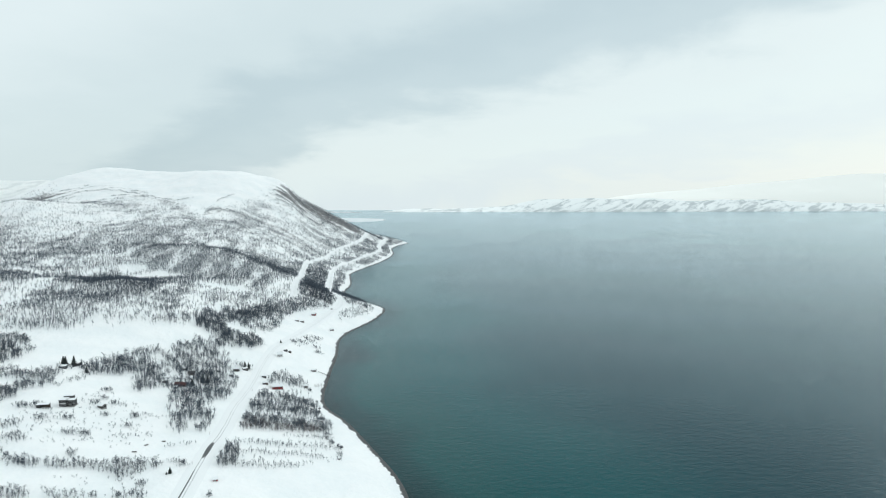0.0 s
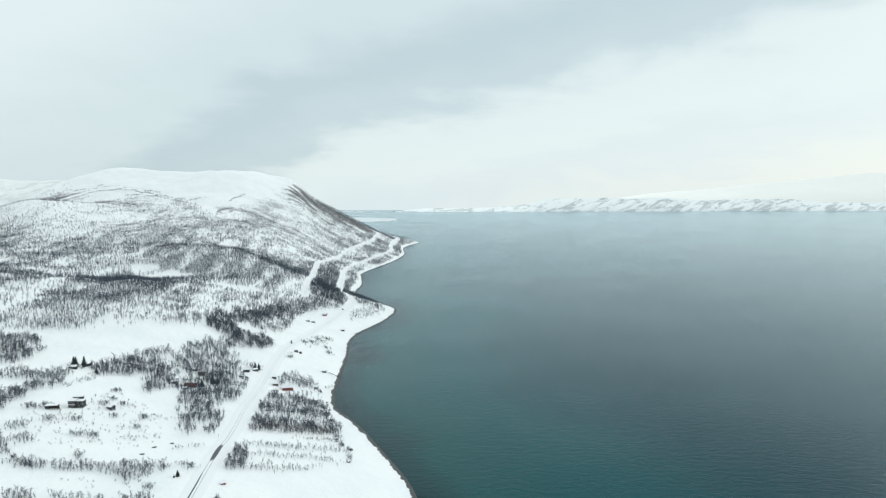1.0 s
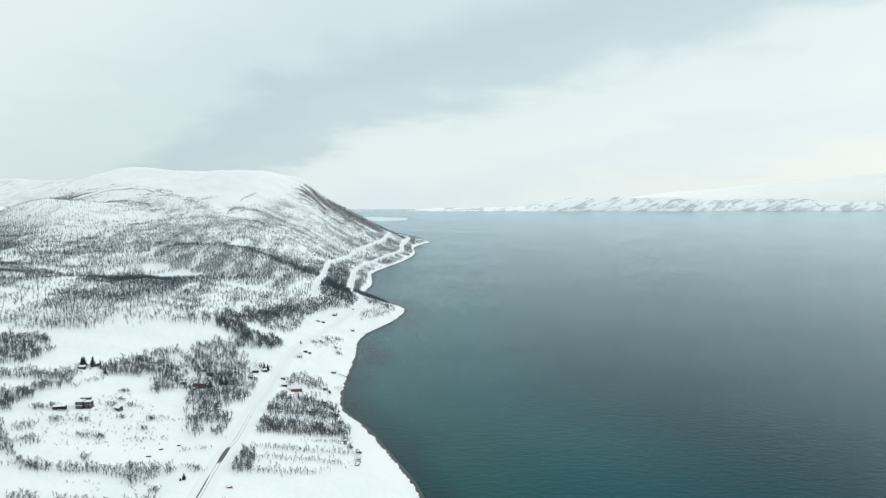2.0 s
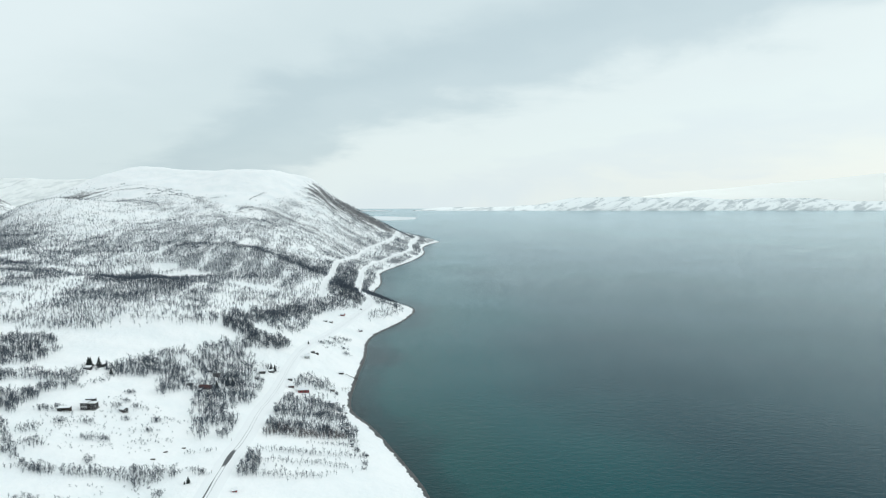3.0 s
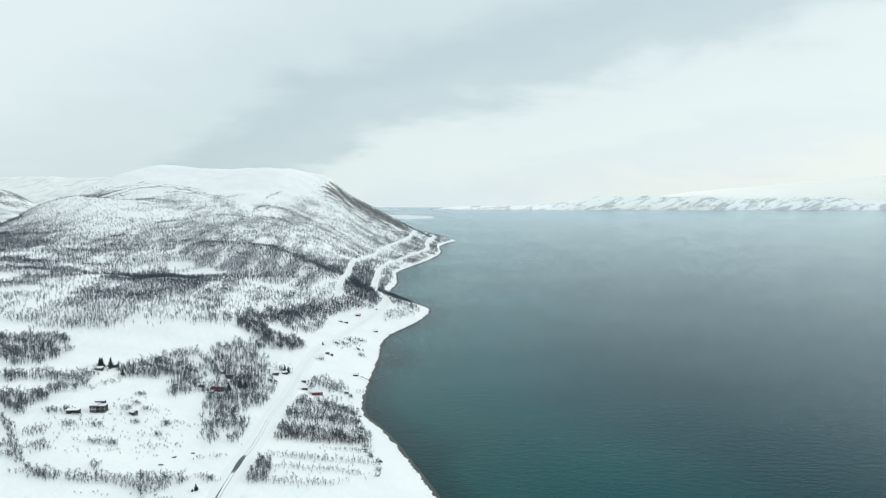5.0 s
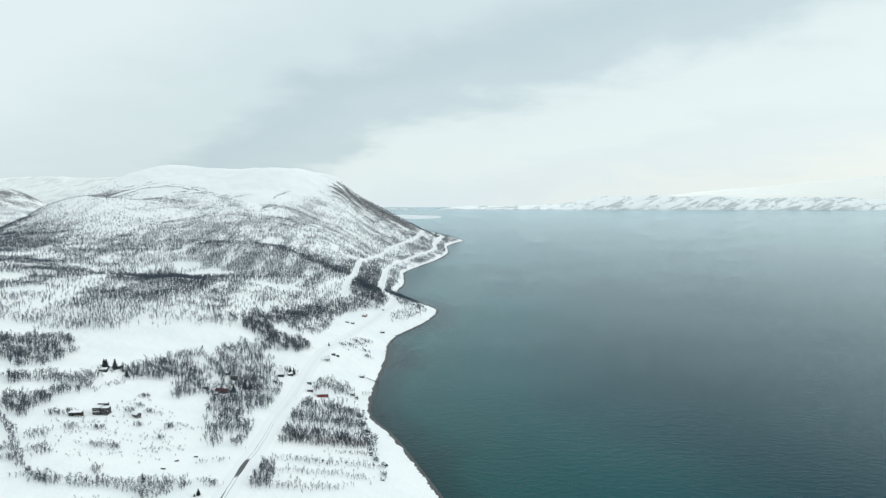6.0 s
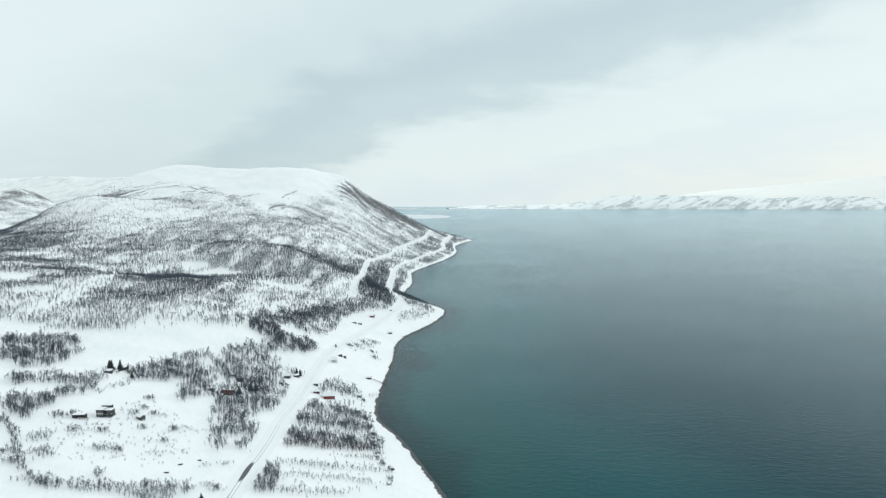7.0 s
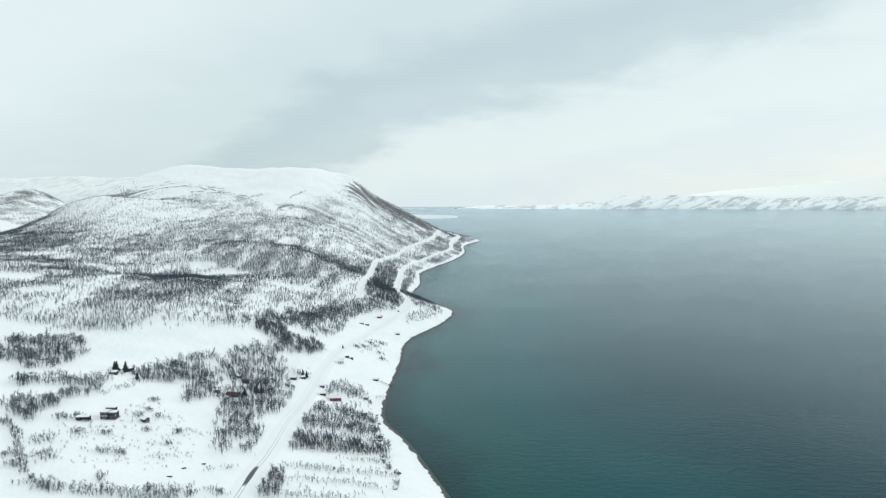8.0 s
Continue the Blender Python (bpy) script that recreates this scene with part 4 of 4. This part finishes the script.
def add_window(root, x, y, z, w, h, face=-1):
    """A window in a wall that faces -y (face -1) or +y, or in a gable end (face 'x+' or 'x-')."""
    if face in (-1, 1):
        fr = part("window", solid((x - w / 2 - 0.06, x + w / 2 + 0.06, y - 0.05, y + 0.05, z - h / 2 - 0.06, z + h / 2 + 0.06)), WHITE_PAINT, root)
        part("pane", solid((x - w / 2, x + w / 2, y + face * 0.035, y + face * 0.065, z - h / 2, z + h / 2), bevel=0), GLASS, fr)
    else:
        s = 1 if face == "x+" else -1
        fr = part("window", solid((x - 0.05, x + 0.05, y - w / 2 - 0.06, y + w / 2 + 0.06, z - h / 2 - 0.06, z + h / 2 + 0.06)), WHITE_PAINT, root)
        part("pane", solid((x + min(s * 0.035, s * 0.065), x + max(s * 0.035, s * 0.065), y - w / 2, y + w / 2, z - h / 2, z + h / 2), bevel=0), GLASS, fr)


def gable_house(name, x, y, turn, w, d, walls, ridge, wall_mat, label, category="house", snow=0.28, windows=2, door=True, chimney=False, eaves=0.35, roof_mat=None, sink=0.3):
    """A boarded house with its ridge along x: walls with gables, roof boards, a lid of snow, windows, door, chimney, base."""
    root = sited(name, x, y, turn, label, category, sink, plot=0.42 * w)
    a, b = w / 2, d / 2
    part("foundation", solid((-a - 0.05, a + 0.05, -b - 0.05, b + 0.05, -2.6, 0.25)), CONCRETE, root)
    part("wall", extruded([(-b, 0.25), (b, 0.25), (b, walls), (0, ridge), (-b, walls)], -a, a), wall_mat, root)
    slope = (ridge - walls) / b
    lo = walls - slope * eaves
    e = b + eaves
    part("roof", extruded([(-e, lo + 0.02), (0, ridge + 0.02), (e, lo + 0.02), (e, lo + 0.16), (0, ridge + 0.17), (-e, lo + 0.16)], -a - eaves, a + eaves), roof_mat or ROOF_FELT, root)
    if snow:
        part("snow_cover", extruded([(-e - 0.04, lo + 0.165), (0, ridge + 0.175), (e + 0.04, lo + 0.165), (e, lo + 0.16 + 0.8 * snow), (0.3, ridge + 0.12 + snow), (-0.3, ridge + 0.12 + snow), (-e, lo + 0.16 + 0.8 * snow)], -a - eaves - 0.03, a + eaves + 0.03), SNOW, root)
    zc = 0.25 + (walls - 0.25) * 0.55
    gaps = windows + (1 if door else 0)
    for k in range(gaps):
        cx = -a + w * (k + 0.5) / gaps
        if door and k == gaps // 2:
            dr = part("door", solid((cx - 0.42, cx + 0.42, -b - 0.05, -b + 0.03, 0.3, min(2.2, walls - 0.15))), BROWN_WOOD if wall_mat is not BROWN_WOOD else BLACK_WOOD, root)
            part("handle", solid((cx + 0.28, cx + 0.34, -b - 0.10, -b - 0.05, 1.15, 1.25), bevel=0), CONCRETE, dr)
        else:
            add_window(root, cx, -b - 0.01, zc, min(1.0, w / gaps * 0.5), min(0.9, walls * 0.36))
    add_window(root, a + 0.01, 0, zc, 0.8, 0.8, "x+")
    add_window(root, -a - 0.01, 0, zc, 0.8, 0.8, "x-")
    if chimney:
        ch = part("chimney", solid((w * 0.15, w * 0.15 + 0.6, -0.3, 0.3, ridge - 0.4, ridge + 0.9)), BRICK, root)
        part("chimney_cap", solid((w * 0.15 - 0.06, w * 0.15 + 0.66, -0.36, 0.36, ridge + 0.9, ridge + 1.05)), SNOW, ch)
    return root


def flat_box(root, name, x0, x1, y0, y1, z0, z1, mat, snow=0.3, over=0.25):
    """A flat-roofed block: wall, roof slab with overhang, snow on it."""
    part(name, solid((x0, x1, y0, y1, z0, z1)), mat, root)
    rf = part("roof", solid((x0 - over, x1 + over, y0 - over, y1 + over, z1, z1 + 0.16)), ROOF_FELT, root)
    part("snow_cover", solid((x0 - over - 0.02, x1 + over + 0.02, y0 - over - 0.02, y1 + over + 0.02, z1 + 0.164, z1 + 0.16 + snow), bevel=0.1), SNOW, rf)


def modern_house(x, y, turn):
    root = sited("house", x, y, turn, "modern dark timber house with stepped flat snowy roofs", "house")
    part("foundation", solid((-4.3, 4.4, -2.9, 3.2, -1.8, 0.2)), CONCRETE, root)
    flat_box(root, "wall", -4.2, -0.2, -2.8, 2.2, 0.2, 4.3, BLACK_WOOD)
    flat_box(root, "wall", -0.18, 4.2, -1.6, 2.2, 0.2, 3.7, BLACK_WOOD)
    flat_box(root, "wall", -3.4, 2.2, 2.22, 4.4, 0.2, 5.3, BLACK_WOOD, 0.25, 0.2)
    bal = part("balcony", solid((-0.15, 4.4, -2.9, -1.62, 1.85, 2.05)), GREY_WOOD, root)
    part("railing", solid((-0.15, 4.4, -2.9, -2.84, 2.05, 2.75), bevel=0.01), BLACK_WOOD, bal)
    part("snow_cover", solid((-0.1, 4.3, -2.8, -1.7, 2.054, 2.3), bevel=0.05), SNOW, bal)
    for px in (0.1, 2.1, 4.2):
        part("post", solid((px - 0.07, px + 0.07, -2.85, -2.71, -1.2, 1.85), bevel=0.01), BLACK_WOOD, root)
    part("floor_band", solid((-4.26, -0.14, -2.86, -2.79, 2.15, 2.45), bevel=0.01), WHITE_PAINT, root)
    for px in (-3.4, -2.2, -1.0):
        add_window(root, px, -2.81, 3.3, 0.85, 1.0)
        add_window(root, px, -2.81, 1.3, 0.85, 1.0)
    for px in (0.8, 2.0, 3.3):
        add_window(root, px, -1.61, 2.9, 0.9, 1.0)
    add_window(root, 3.2, -1.61, 1.1, 1.0, 1.0)
    for px in (-2.4, -0.8, 0.9):
        add_window(root, px, 2.21, 4.95, 1.1, 0.45)
    add_window(root, -4.21, 0, 3.2, 1.4, 1.0, "x-")
    dr = part("door", solid((1.1, 2.0, -1.68, -1.58, 0.3, 1.8)), GREY_WOOD, root)
    part("handle", solid((1.85, 1.92, -1.74, -1.68, 1.0, 1.1), bevel=0), CONCRETE, dr)


def carport(x, y, turn):
    root = sited("carport", x, y, turn, "long dark carport with a thick snow lid", "carport")
    flat_box(root, "store", -3.4, -1.2, -1.5, 1.5, -0.8, 2.2, BLACK_WOOD, 0.0001 + 0.3)
    part("roof", solid((-0.95, 3.6, -1.7, 1.7, 2.2, 2.36)), ROOF_FELT, root)
    part("snow_cover", solid((-0.93, 3.62, -1.72, 1.72, 2.364, 2.66), bevel=0.1), SNOW, root)
    for px in (0.6, 2.0, 3.4):
        for py in (-1.5, 1.5):
            part("post", solid((px - 0.08, px + 0.08, py - 0.08, py + 0.08, -0.8, 2.2), bevel=0.01), BLACK_WOOD, root)
    part("back_wall", solid((-1.18, 3.4, 1.42, 1.5, -0.8, 2.19), bevel=0.01), BROWN_WOOD, root)


def shed(name, x, y, turn, w, d, h, mat, label, category="shed", snow=0.25, fall=0.5):
    """A lean-to shed: sloped roof, door, small window."""
    root = sited(name, x, y, turn, label, category)
    a, b = w / 2, d / 2
    part("wall", extruded([(-b, -1.0), (b, -1.0), (b, h), (-b, h - fall)], -a, a), mat, root)
    k = fall / d
    part("roof", extruded([(-b - 0.2, h - fall - 0.2 * k + 0.02), (b + 0.2, h + 0.2 * k + 0.02), (b + 0.2, h + 0.2 * k + 0.12), (-b - 0.2, h - fall - 0.2 * k + 0.12)], -a - 0.2, a + 0.2), ROOF_FELT, root)
    if snow:
        part("snow_cover", extruded([(-b - 0.22, h - fall - 0.2 * k + 0.125), (b + 0.22, h + 0.2 * k + 0.125), (b + 0.15, h + 0.2 * k + 0.12 + snow), (-b - 0.15, h - fall - 0.2 * k + 0.12 + snow)], -a - 0.22, a + 0.22), SNOW, root)
    top = min(1.8, h - fall - 0.1)
    dr = part("door", solid((-0.4, 0.4, -b - 0.05, -b + 0.02, 0.05, top), bevel=0.01), GREY_WOOD if mat is not GREY_WOOD else BROWN_WOOD, root)
    part("handle", solid((0.26, 0.32, -b - 0.09, -b - 0.05, 0.6 * top, 0.6 * top + 0.1), bevel=0), CONCRETE, dr)
    if w > 3:
        add_window(root, a * 0.6, -b - 0.01, 0.65 * (h - fall), 0.6, 0.5)
    return root


modern_house(-231, 388.5, 6)
carport(-240, 378, 10)
gable_house("cabin", -214.0, 395.5, -25, 4.2, 3.2, 1.9, 2.7, BLACK_WOOD, "small black cabin with a snow-laden roof in birch scrub", "cabin", windows=1)
shed("shed", -277.0, 462.0, 12, 5.0, 2.6, 2.0, BLACK_WOOD, "low dark shed tucked under spruces beside a hedge")
gable_house("house", -198.0, 478.5, -4, 8.4, 4.2, 1.9, 3.1, DARK_RED, "dark red wooden house among birches, roof half bare", "house", snow=0, roof_mat=DARK_RED, windows=3, chimney=True)
shed("shed", -209.0, 476.5, 30, 4.2, 3.0, 2.4, GREY_WOOD, "grey weathered shed beside the dark red house")
shed("shed", -199.5, 472.0, -4, 2.6, 1.8, 1.5, DARK_RED, "small dark red outhouse in front of the house", snow=0.12)
gable_house("cabin", -203.0, 512.5, 8, 4.8, 3.4, 1.9, 2.8, BLACK_WOOD, "black cabin in the birch wood with a bare dark roof", "cabin", snow=0, windows=2, roof_mat=ROOF_FELT)
shed("shed", -211.0, 519.0, 15, 3.0, 2.2, 2.0, BLACK_WOOD, "small black woodshed deep in the birches", snow=0.1)
gable_house("house", -178.0, 548.0, 12, 4.8, 4.6, 2.5, 3.9, BLACK_WOOD, "black wooden house with white roof by the road", "house", snow=0.35, windows=2, chimney=True)
shed("shed", -173.0, 556.0, 40, 4.2, 2.4, 2.0, BLACK_WOOD, "dark garage beside the road with thin snow", "garage", snow=0.12)
shed("shed", -178.0, 532.0, 10, 2.3, 1.8, 1.6, BLACK_WOOD, "tiny dark hut at the edge of the birches", snow=0.1)
gable_house("house", -140.0, 537.5, 12, 8.6, 5.0, 2.7, 4.3, RED_PAINT, "bright red wooden house with deep snow on its roof", "house", snow=0.4, windows=2, chimney=True)
gable_house("cabin", -150.6, 538.5, 8, 4.4, 3.0, 1.9, 2.7, DARK_RED, "small dark red cabin next to the red house", "cabin", snow=0.4, windows=1)
shed("shed", -156.0, 554.0, 5, 3.4, 2.2, 2.2, BLACK_WOOD, "dark open shed behind the red cabin", snow=0.15)
gable_house("cabin", -122.0, 565.5, -6, 3.4, 2.8, 1.9, 2.6, GREY_WOOD, "small grey boathouse with a dark doorway near the beach", "boathouse", snow=0.3, windows=0)
gable_house("house", -159.0, 622.0, 14, 5.2, 4.4, 2.9, 4.5, WHITE_PAINT, "white wooden house with snowy roof in an open field", "house", snow=0.35, windows=2, chimney=True)
shed("shed", -158.5, 643.0, 35, 3.6, 1.6, 1.5, BLACK_WOOD, "low dark lean-to behind the white house", snow=0.0)
shed("shed", -154.5, 644.0, -30, 2.8, 1.4, 1.4, BROWN_WOOD, "low brown lean-to behind the white house", snow=0.0)
gable_house("boathouse", -125.0, 617.5, -3, 4.2, 3.0, 1.8, 2.6, BROWN_WOOD, "weathered brown boathouse on the open snowy shore", "boathouse", snow=0.12, windows=1)
gable_house("cabin", -138.0, 797.0, 20, 4.0, 3.4, 2.0, 3.2, DARK_RED, "dark red cabin alone on the cove shore", "cabin", snow=0.12, windows=1)
gable_house("house", -167.0, 831.0, -10, 5.0, 4.0, 2.3, 3.7, RED_PAINT, "red wooden house above the road with snowy roof", "house", snow=0.3, windows=2)
shed("shed", -179.0, 786.0, 10, 5.0, 2.2, 1.8, GREY_WOOD, "grey weathered hay shed by the coast road", snow=0.12)
shed("shed", -173.0, 789.0, -12, 4.0, 2.4, 2.0, BROWN_WOOD, "brown weathered shed beside the coast road", snow=0.15)
shed("shed", -151.5, 876.0, 10, 2.4, 1.8, 1.7, DARK_RED, "small red hut beside the road at the cape", snow=0.15)
shed("shed", -119.0, 325.5, 32, 2.5, 1.5, 1.5, RED_PAINT, "small bright red shed alone on a snowfield", snow=0.06, fall=0.7)

# ---- spruces, timber, jetty, markers ----
def spruce(x, y, tall, label):
    """A spruce: stem and whorls of drooping boughs."""
    rng = np.random.default_rng(int(5000 + x * 7 + y))
    root = sited("spruce_tree", x, y, 0, label, "tree")
    tv, tf = trunk_shape(rng, 1.0, 0.03, 6)
    verts, faces = [], []
    whorls = 11
    for k in range(whorls):
        f = 0.06 + 0.9 * k / whorls
        reach = 0.38 * (1 - f) + 0.03
        for s in range(9):
            a = 6.283 * (s + rng.uniform(-0.3, 0.3)) / 9 + k
            r = reach * rng.uniform(0.7, 1.15)
            wide = 0.28 * r + 0.012
            c, sn = math.cos(a), math.sin(a)
            n = len(verts)
            verts += [(0, 0, f + 0.07), (c * r * 0.6 - sn * wide, sn * r * 0.6 + c * wide, f - 0.01), (c * r, sn * r, f - 0.05 * rng.uniform(0.5, 1.3)), (c * r * 0.6 + sn * wide, sn * r * 0.6 - c * wide, f - 0.01)]
            faces += [(n, n + 1, n + 2), (n, n + 2, n + 3)]
    for name, v, f, mat in (("trunk", tv, tf, BIRCH_BARK), ("boughs", np.array(verts), faces, SPRUCE)):
        ob = new(name, mesh_from(name, np.array(v) * tall, f, mat, False))
        ob.parent = root


for sx, sy, tall in ((-141, 322, 3.6), (-142, 320, 1.7), (-169, 666, 3.9), (-280.4, 468.5, 6.6), (-279.6, 470, 7.4), (-281.4, 470.5, 6.8), (-278.8, 469, 5.8), (-276.2, 475, 7.6), (-262, 466, 5.2), (-171.5, 561.0, 6.2), (-175.0, 562.5, 5.3),
                     (-192.0, 485.0, 6.4), (-189.0, 498.9, 7.6), (-186.1, 501.7, 6.7)):
    spruce(sx, sy, tall, "dark green spruce standing in snow" if tall > 3 else "small dark spruce alone in a snowfield")


def timber(x, y, turn, long, label):
    """A stack of logs half under snow."""
    root = sited("log_stack", x, y, turn, label, "logs")
    for k, (off, up) in enumerate(((-0.28, 0.15), (0.0, 0.16), (0.28, 0.15), (-0.14, 0.40), (0.14, 0.40))):
        bm = bmesh.new()
        bmesh.ops.create_cone(bm, cap_ends=True, segments=7, radius1=0.15, radius2=0.13, depth=long - 0.1 * k)
        bmesh.ops.rotate(bm, matrix=Matrix.Rotation(radians(90), 3, "Y"), verts=bm.verts[:])
        bmesh.ops.translate(bm, vec=(0.05 * k, off, up), verts=bm.verts[:])
        part("log", bm, BROWN_WOOD, root)
    part("snow_cover", solid((-long / 2 + 0.2, long / 2 - 0.2, 0.0, 0.42, 0.50, 0.62), bevel=0.05), SNOW, root)


timber(-167, 338, 8, 2.6, "stack of brown logs half buried in snow")
timber(-160, 359, 4, 2.2, "stack of brown logs on an open snowfield")
timber(-166, 350, 38, 2.4, "stack of brown logs beside a birch hedge")
timber(-172.8, 533.9, 20, 2.2, "stack of brown logs near the black house")


def jetty(x, y, turn, long):
    root = new("jetty")
    root.matrix_basis = pose(x, y, 0, 0, 0, turn)
    tagged(root, "short dark plank jetty from the snowy beach", "jetty")
    for k in range(int(long / 0.3)):
        part("plank", solid((k * 0.3, k * 0.3 + 0.26, -0.6, 0.6, 0.72, 0.80), bevel=0.0), GREY_WOOD if k % 3 else BROWN_WOOD, root)
    for py in (-0.5, 0.5):
        part("beam", solid((0, long, py - 0.07, py + 0.07, 0.56, 0.715), bevel=0.0), BROWN_WOOD, root)
    for px in (0.4, long * 0.5, long - 0.3):
        for py in (-0.5, 0.5):
            part("post", solid((px - 0.09, px + 0.09, py - 0.2, py - 0.02, -2.0, 1.0), bevel=0.01), BLACK_WOOD, root)


jetty(-94, 515, -32, 6.5)


def marker(x, y, tall=1.6):
    root = sited("marker_post", x, y, 0, "dark roadside marker post standing in snow", "post", group="roadside marker posts")
    part("pole", solid((-0.05, 0.05, -0.05, 0.05, -0.4, tall), bevel=0.01), BLACK_WOOD, root)
    part("cap", solid((-0.09, 0.09, -0.09, 0.09, tall, tall + 0.18), bevel=0.02), RED_PAINT, root)


for mx, my in ((-143.0, 385.2), (-170.9, 566.1), (-153.3, 509.9), (-135.0, 336.4), (-175.0, 577.3), (-162.0, 685.2)):
    marker(mx, my)


def boulders(seed, spots):
    """Dark shore boulders with caps of snow, each a thing of its own."""
    rng = np.random.default_rng(seed)
    for x, y, size in spots:
        root = sited("boulder", x, y, rng.uniform(0, 360), "dark shore boulder capped with snow above the beach", "boulder", group="boulders above the beach")
        for name, mat, low, high, grow in (("stone", BOULDER, -0.5, 0.75, 1.0), ("snow_cover", SNOW, 0.35, 0.95, 0.86)):
            bm = bmesh.new()
            bmesh.ops.create_icosphere(bm, subdivisions=2, radius=size)
            for v in bm.verts:
                n = 1 + 0.22 * noise.noise(v.co * 1.6 / size + Vector((x, y, 0)))
                v.co = Vector((v.co.x * n * 1.3 * grow, v.co.y * n * grow, max(low, min(high, v.co.z / size)) * size * n * 0.7))
            part(name, bm, mat, root)


BOULDER = plain("shore_stone", (0.045, 0.045, 0.047), (0.13, 0.13, 0.128), 1.2, 0.8, bump=0.4)
boulders(5, [(-104.9, 508.0, 1.3), (-99.4, 495.3, 1.1), (-93.8, 484.0, 1.3), (-91.1, 474.1, 1.7), (-88.4, 460.0, 1.1), (-81.5, 437.3, 1.4), (-80.1, 433.0, 1.0), (-68.7, 424.4, 1.3), (-66.1, 398.8, 1.0), (-101.9, 520.6, 1.4), (-107.4, 540.3, 1.0)])


def drying_rack(x, y, turn):
    """A fish-drying rack: leaning pole pairs with long poles laid across them."""
    root = sited("drying_rack", x, y, turn, "weathered grey pole rack for drying fish above the beach", "drying rack")

    def pole(a, b, r=0.07):
        a, b = Vector(a), Vector(b)
        bm = bmesh.new()
        bmesh.ops.create_cone(bm, cap_ends=True, segments=6, radius1=r, radius2=0.8 * r, depth=(b - a).length)
        bmesh.ops.transform(bm, matrix=Matrix.Translation((a + b) / 2) @ (b - a).to_track_quat("Z", "Y").to_matrix().to_4x4(), verts=bm.verts[:])
        part("pole", bm, GREY_WOOD, root)

    for px in (-3.0, 0.0, 3.0):
        pole((px, -2.2, -0.4), (px, 0.15, 4.2)), pole((px, 2.2, -0.4), (px, -0.15, 4.2))
    for py, pz in ((0.0, 4.05), (-1.1, 1.75), (1.1, 1.75), (-0.55, 2.85), (0.55, 2.85)):
        pole((-3.6, py, pz), (3.6, py, pz), 0.06)


drying_rack(-113, 577, 20)


def slipway(x, y, turn, long):
    root = new("slipway")
    root.matrix_basis = pose(x, y, 0, 0, 0, turn)
    tagged(root, "dark boat slip with two rails into the sea", "slipway")
    z0, z1 = ground_at(x, y) + 0.25, -0.3
    for py in (-0.5, 0.5):
        bm = bmesh.new()
        bmesh.ops.create_cube(bm, size=1.0)
        for v in bm.verts:
            f = v.co.x + 0.5
            v.co = Vector((f * long, py + v.co.y * 0.14, z0 + (z1 - z0) * f + v.co.z * 0.16))
        part("rail", bm, BLACK_WOOD, root)
    for k in range(int(long / 1.2)):
        f = (k + 0.5) * 1.2 / long
        part("sleeper", solid((f * long - 0.1, f * long + 0.1, -0.75, 0.75, z0 + (z1 - z0) * f - 0.22, z0 + (z1 - z0) * f - 0.082), bevel=0), BROWN_WOOD, root)


slipway(-121, 618, -3, 13.0)


def board_fence(x, y, turn, long, label):
    """A close fence of dark boards between posts, with snow along its top rail."""
    root = sited("board_fence", x, y, turn, label, "fence", plot=0.35 * long)
    for k in range(int(long / 2) + 1):
        part("post", solid((2 * k - long / 2 - 0.06, 2 * k - long / 2 + 0.06, 0.03, 0.15, -2.0, 0.95), bevel=0.01), BLACK_WOOD, root)
    for k in range(int(long / 0.2)):
        part("board", solid((0.2 * k - long / 2, 0.2 * k - long / 2 + 0.18, -0.02, 0.02, -1.2, 0.8 + 0.03 * (k % 3)), bevel=0), BLACK_WOOD, root)
    part("rail", solid((-long / 2, long / 2, -0.05, 0.1, 0.87, 0.97), bevel=0.01), BLACK_WOOD, root)


board_fence(-273.8, 475.4, 83, 11, "long dark board fence beside spruces and a birch hedge")
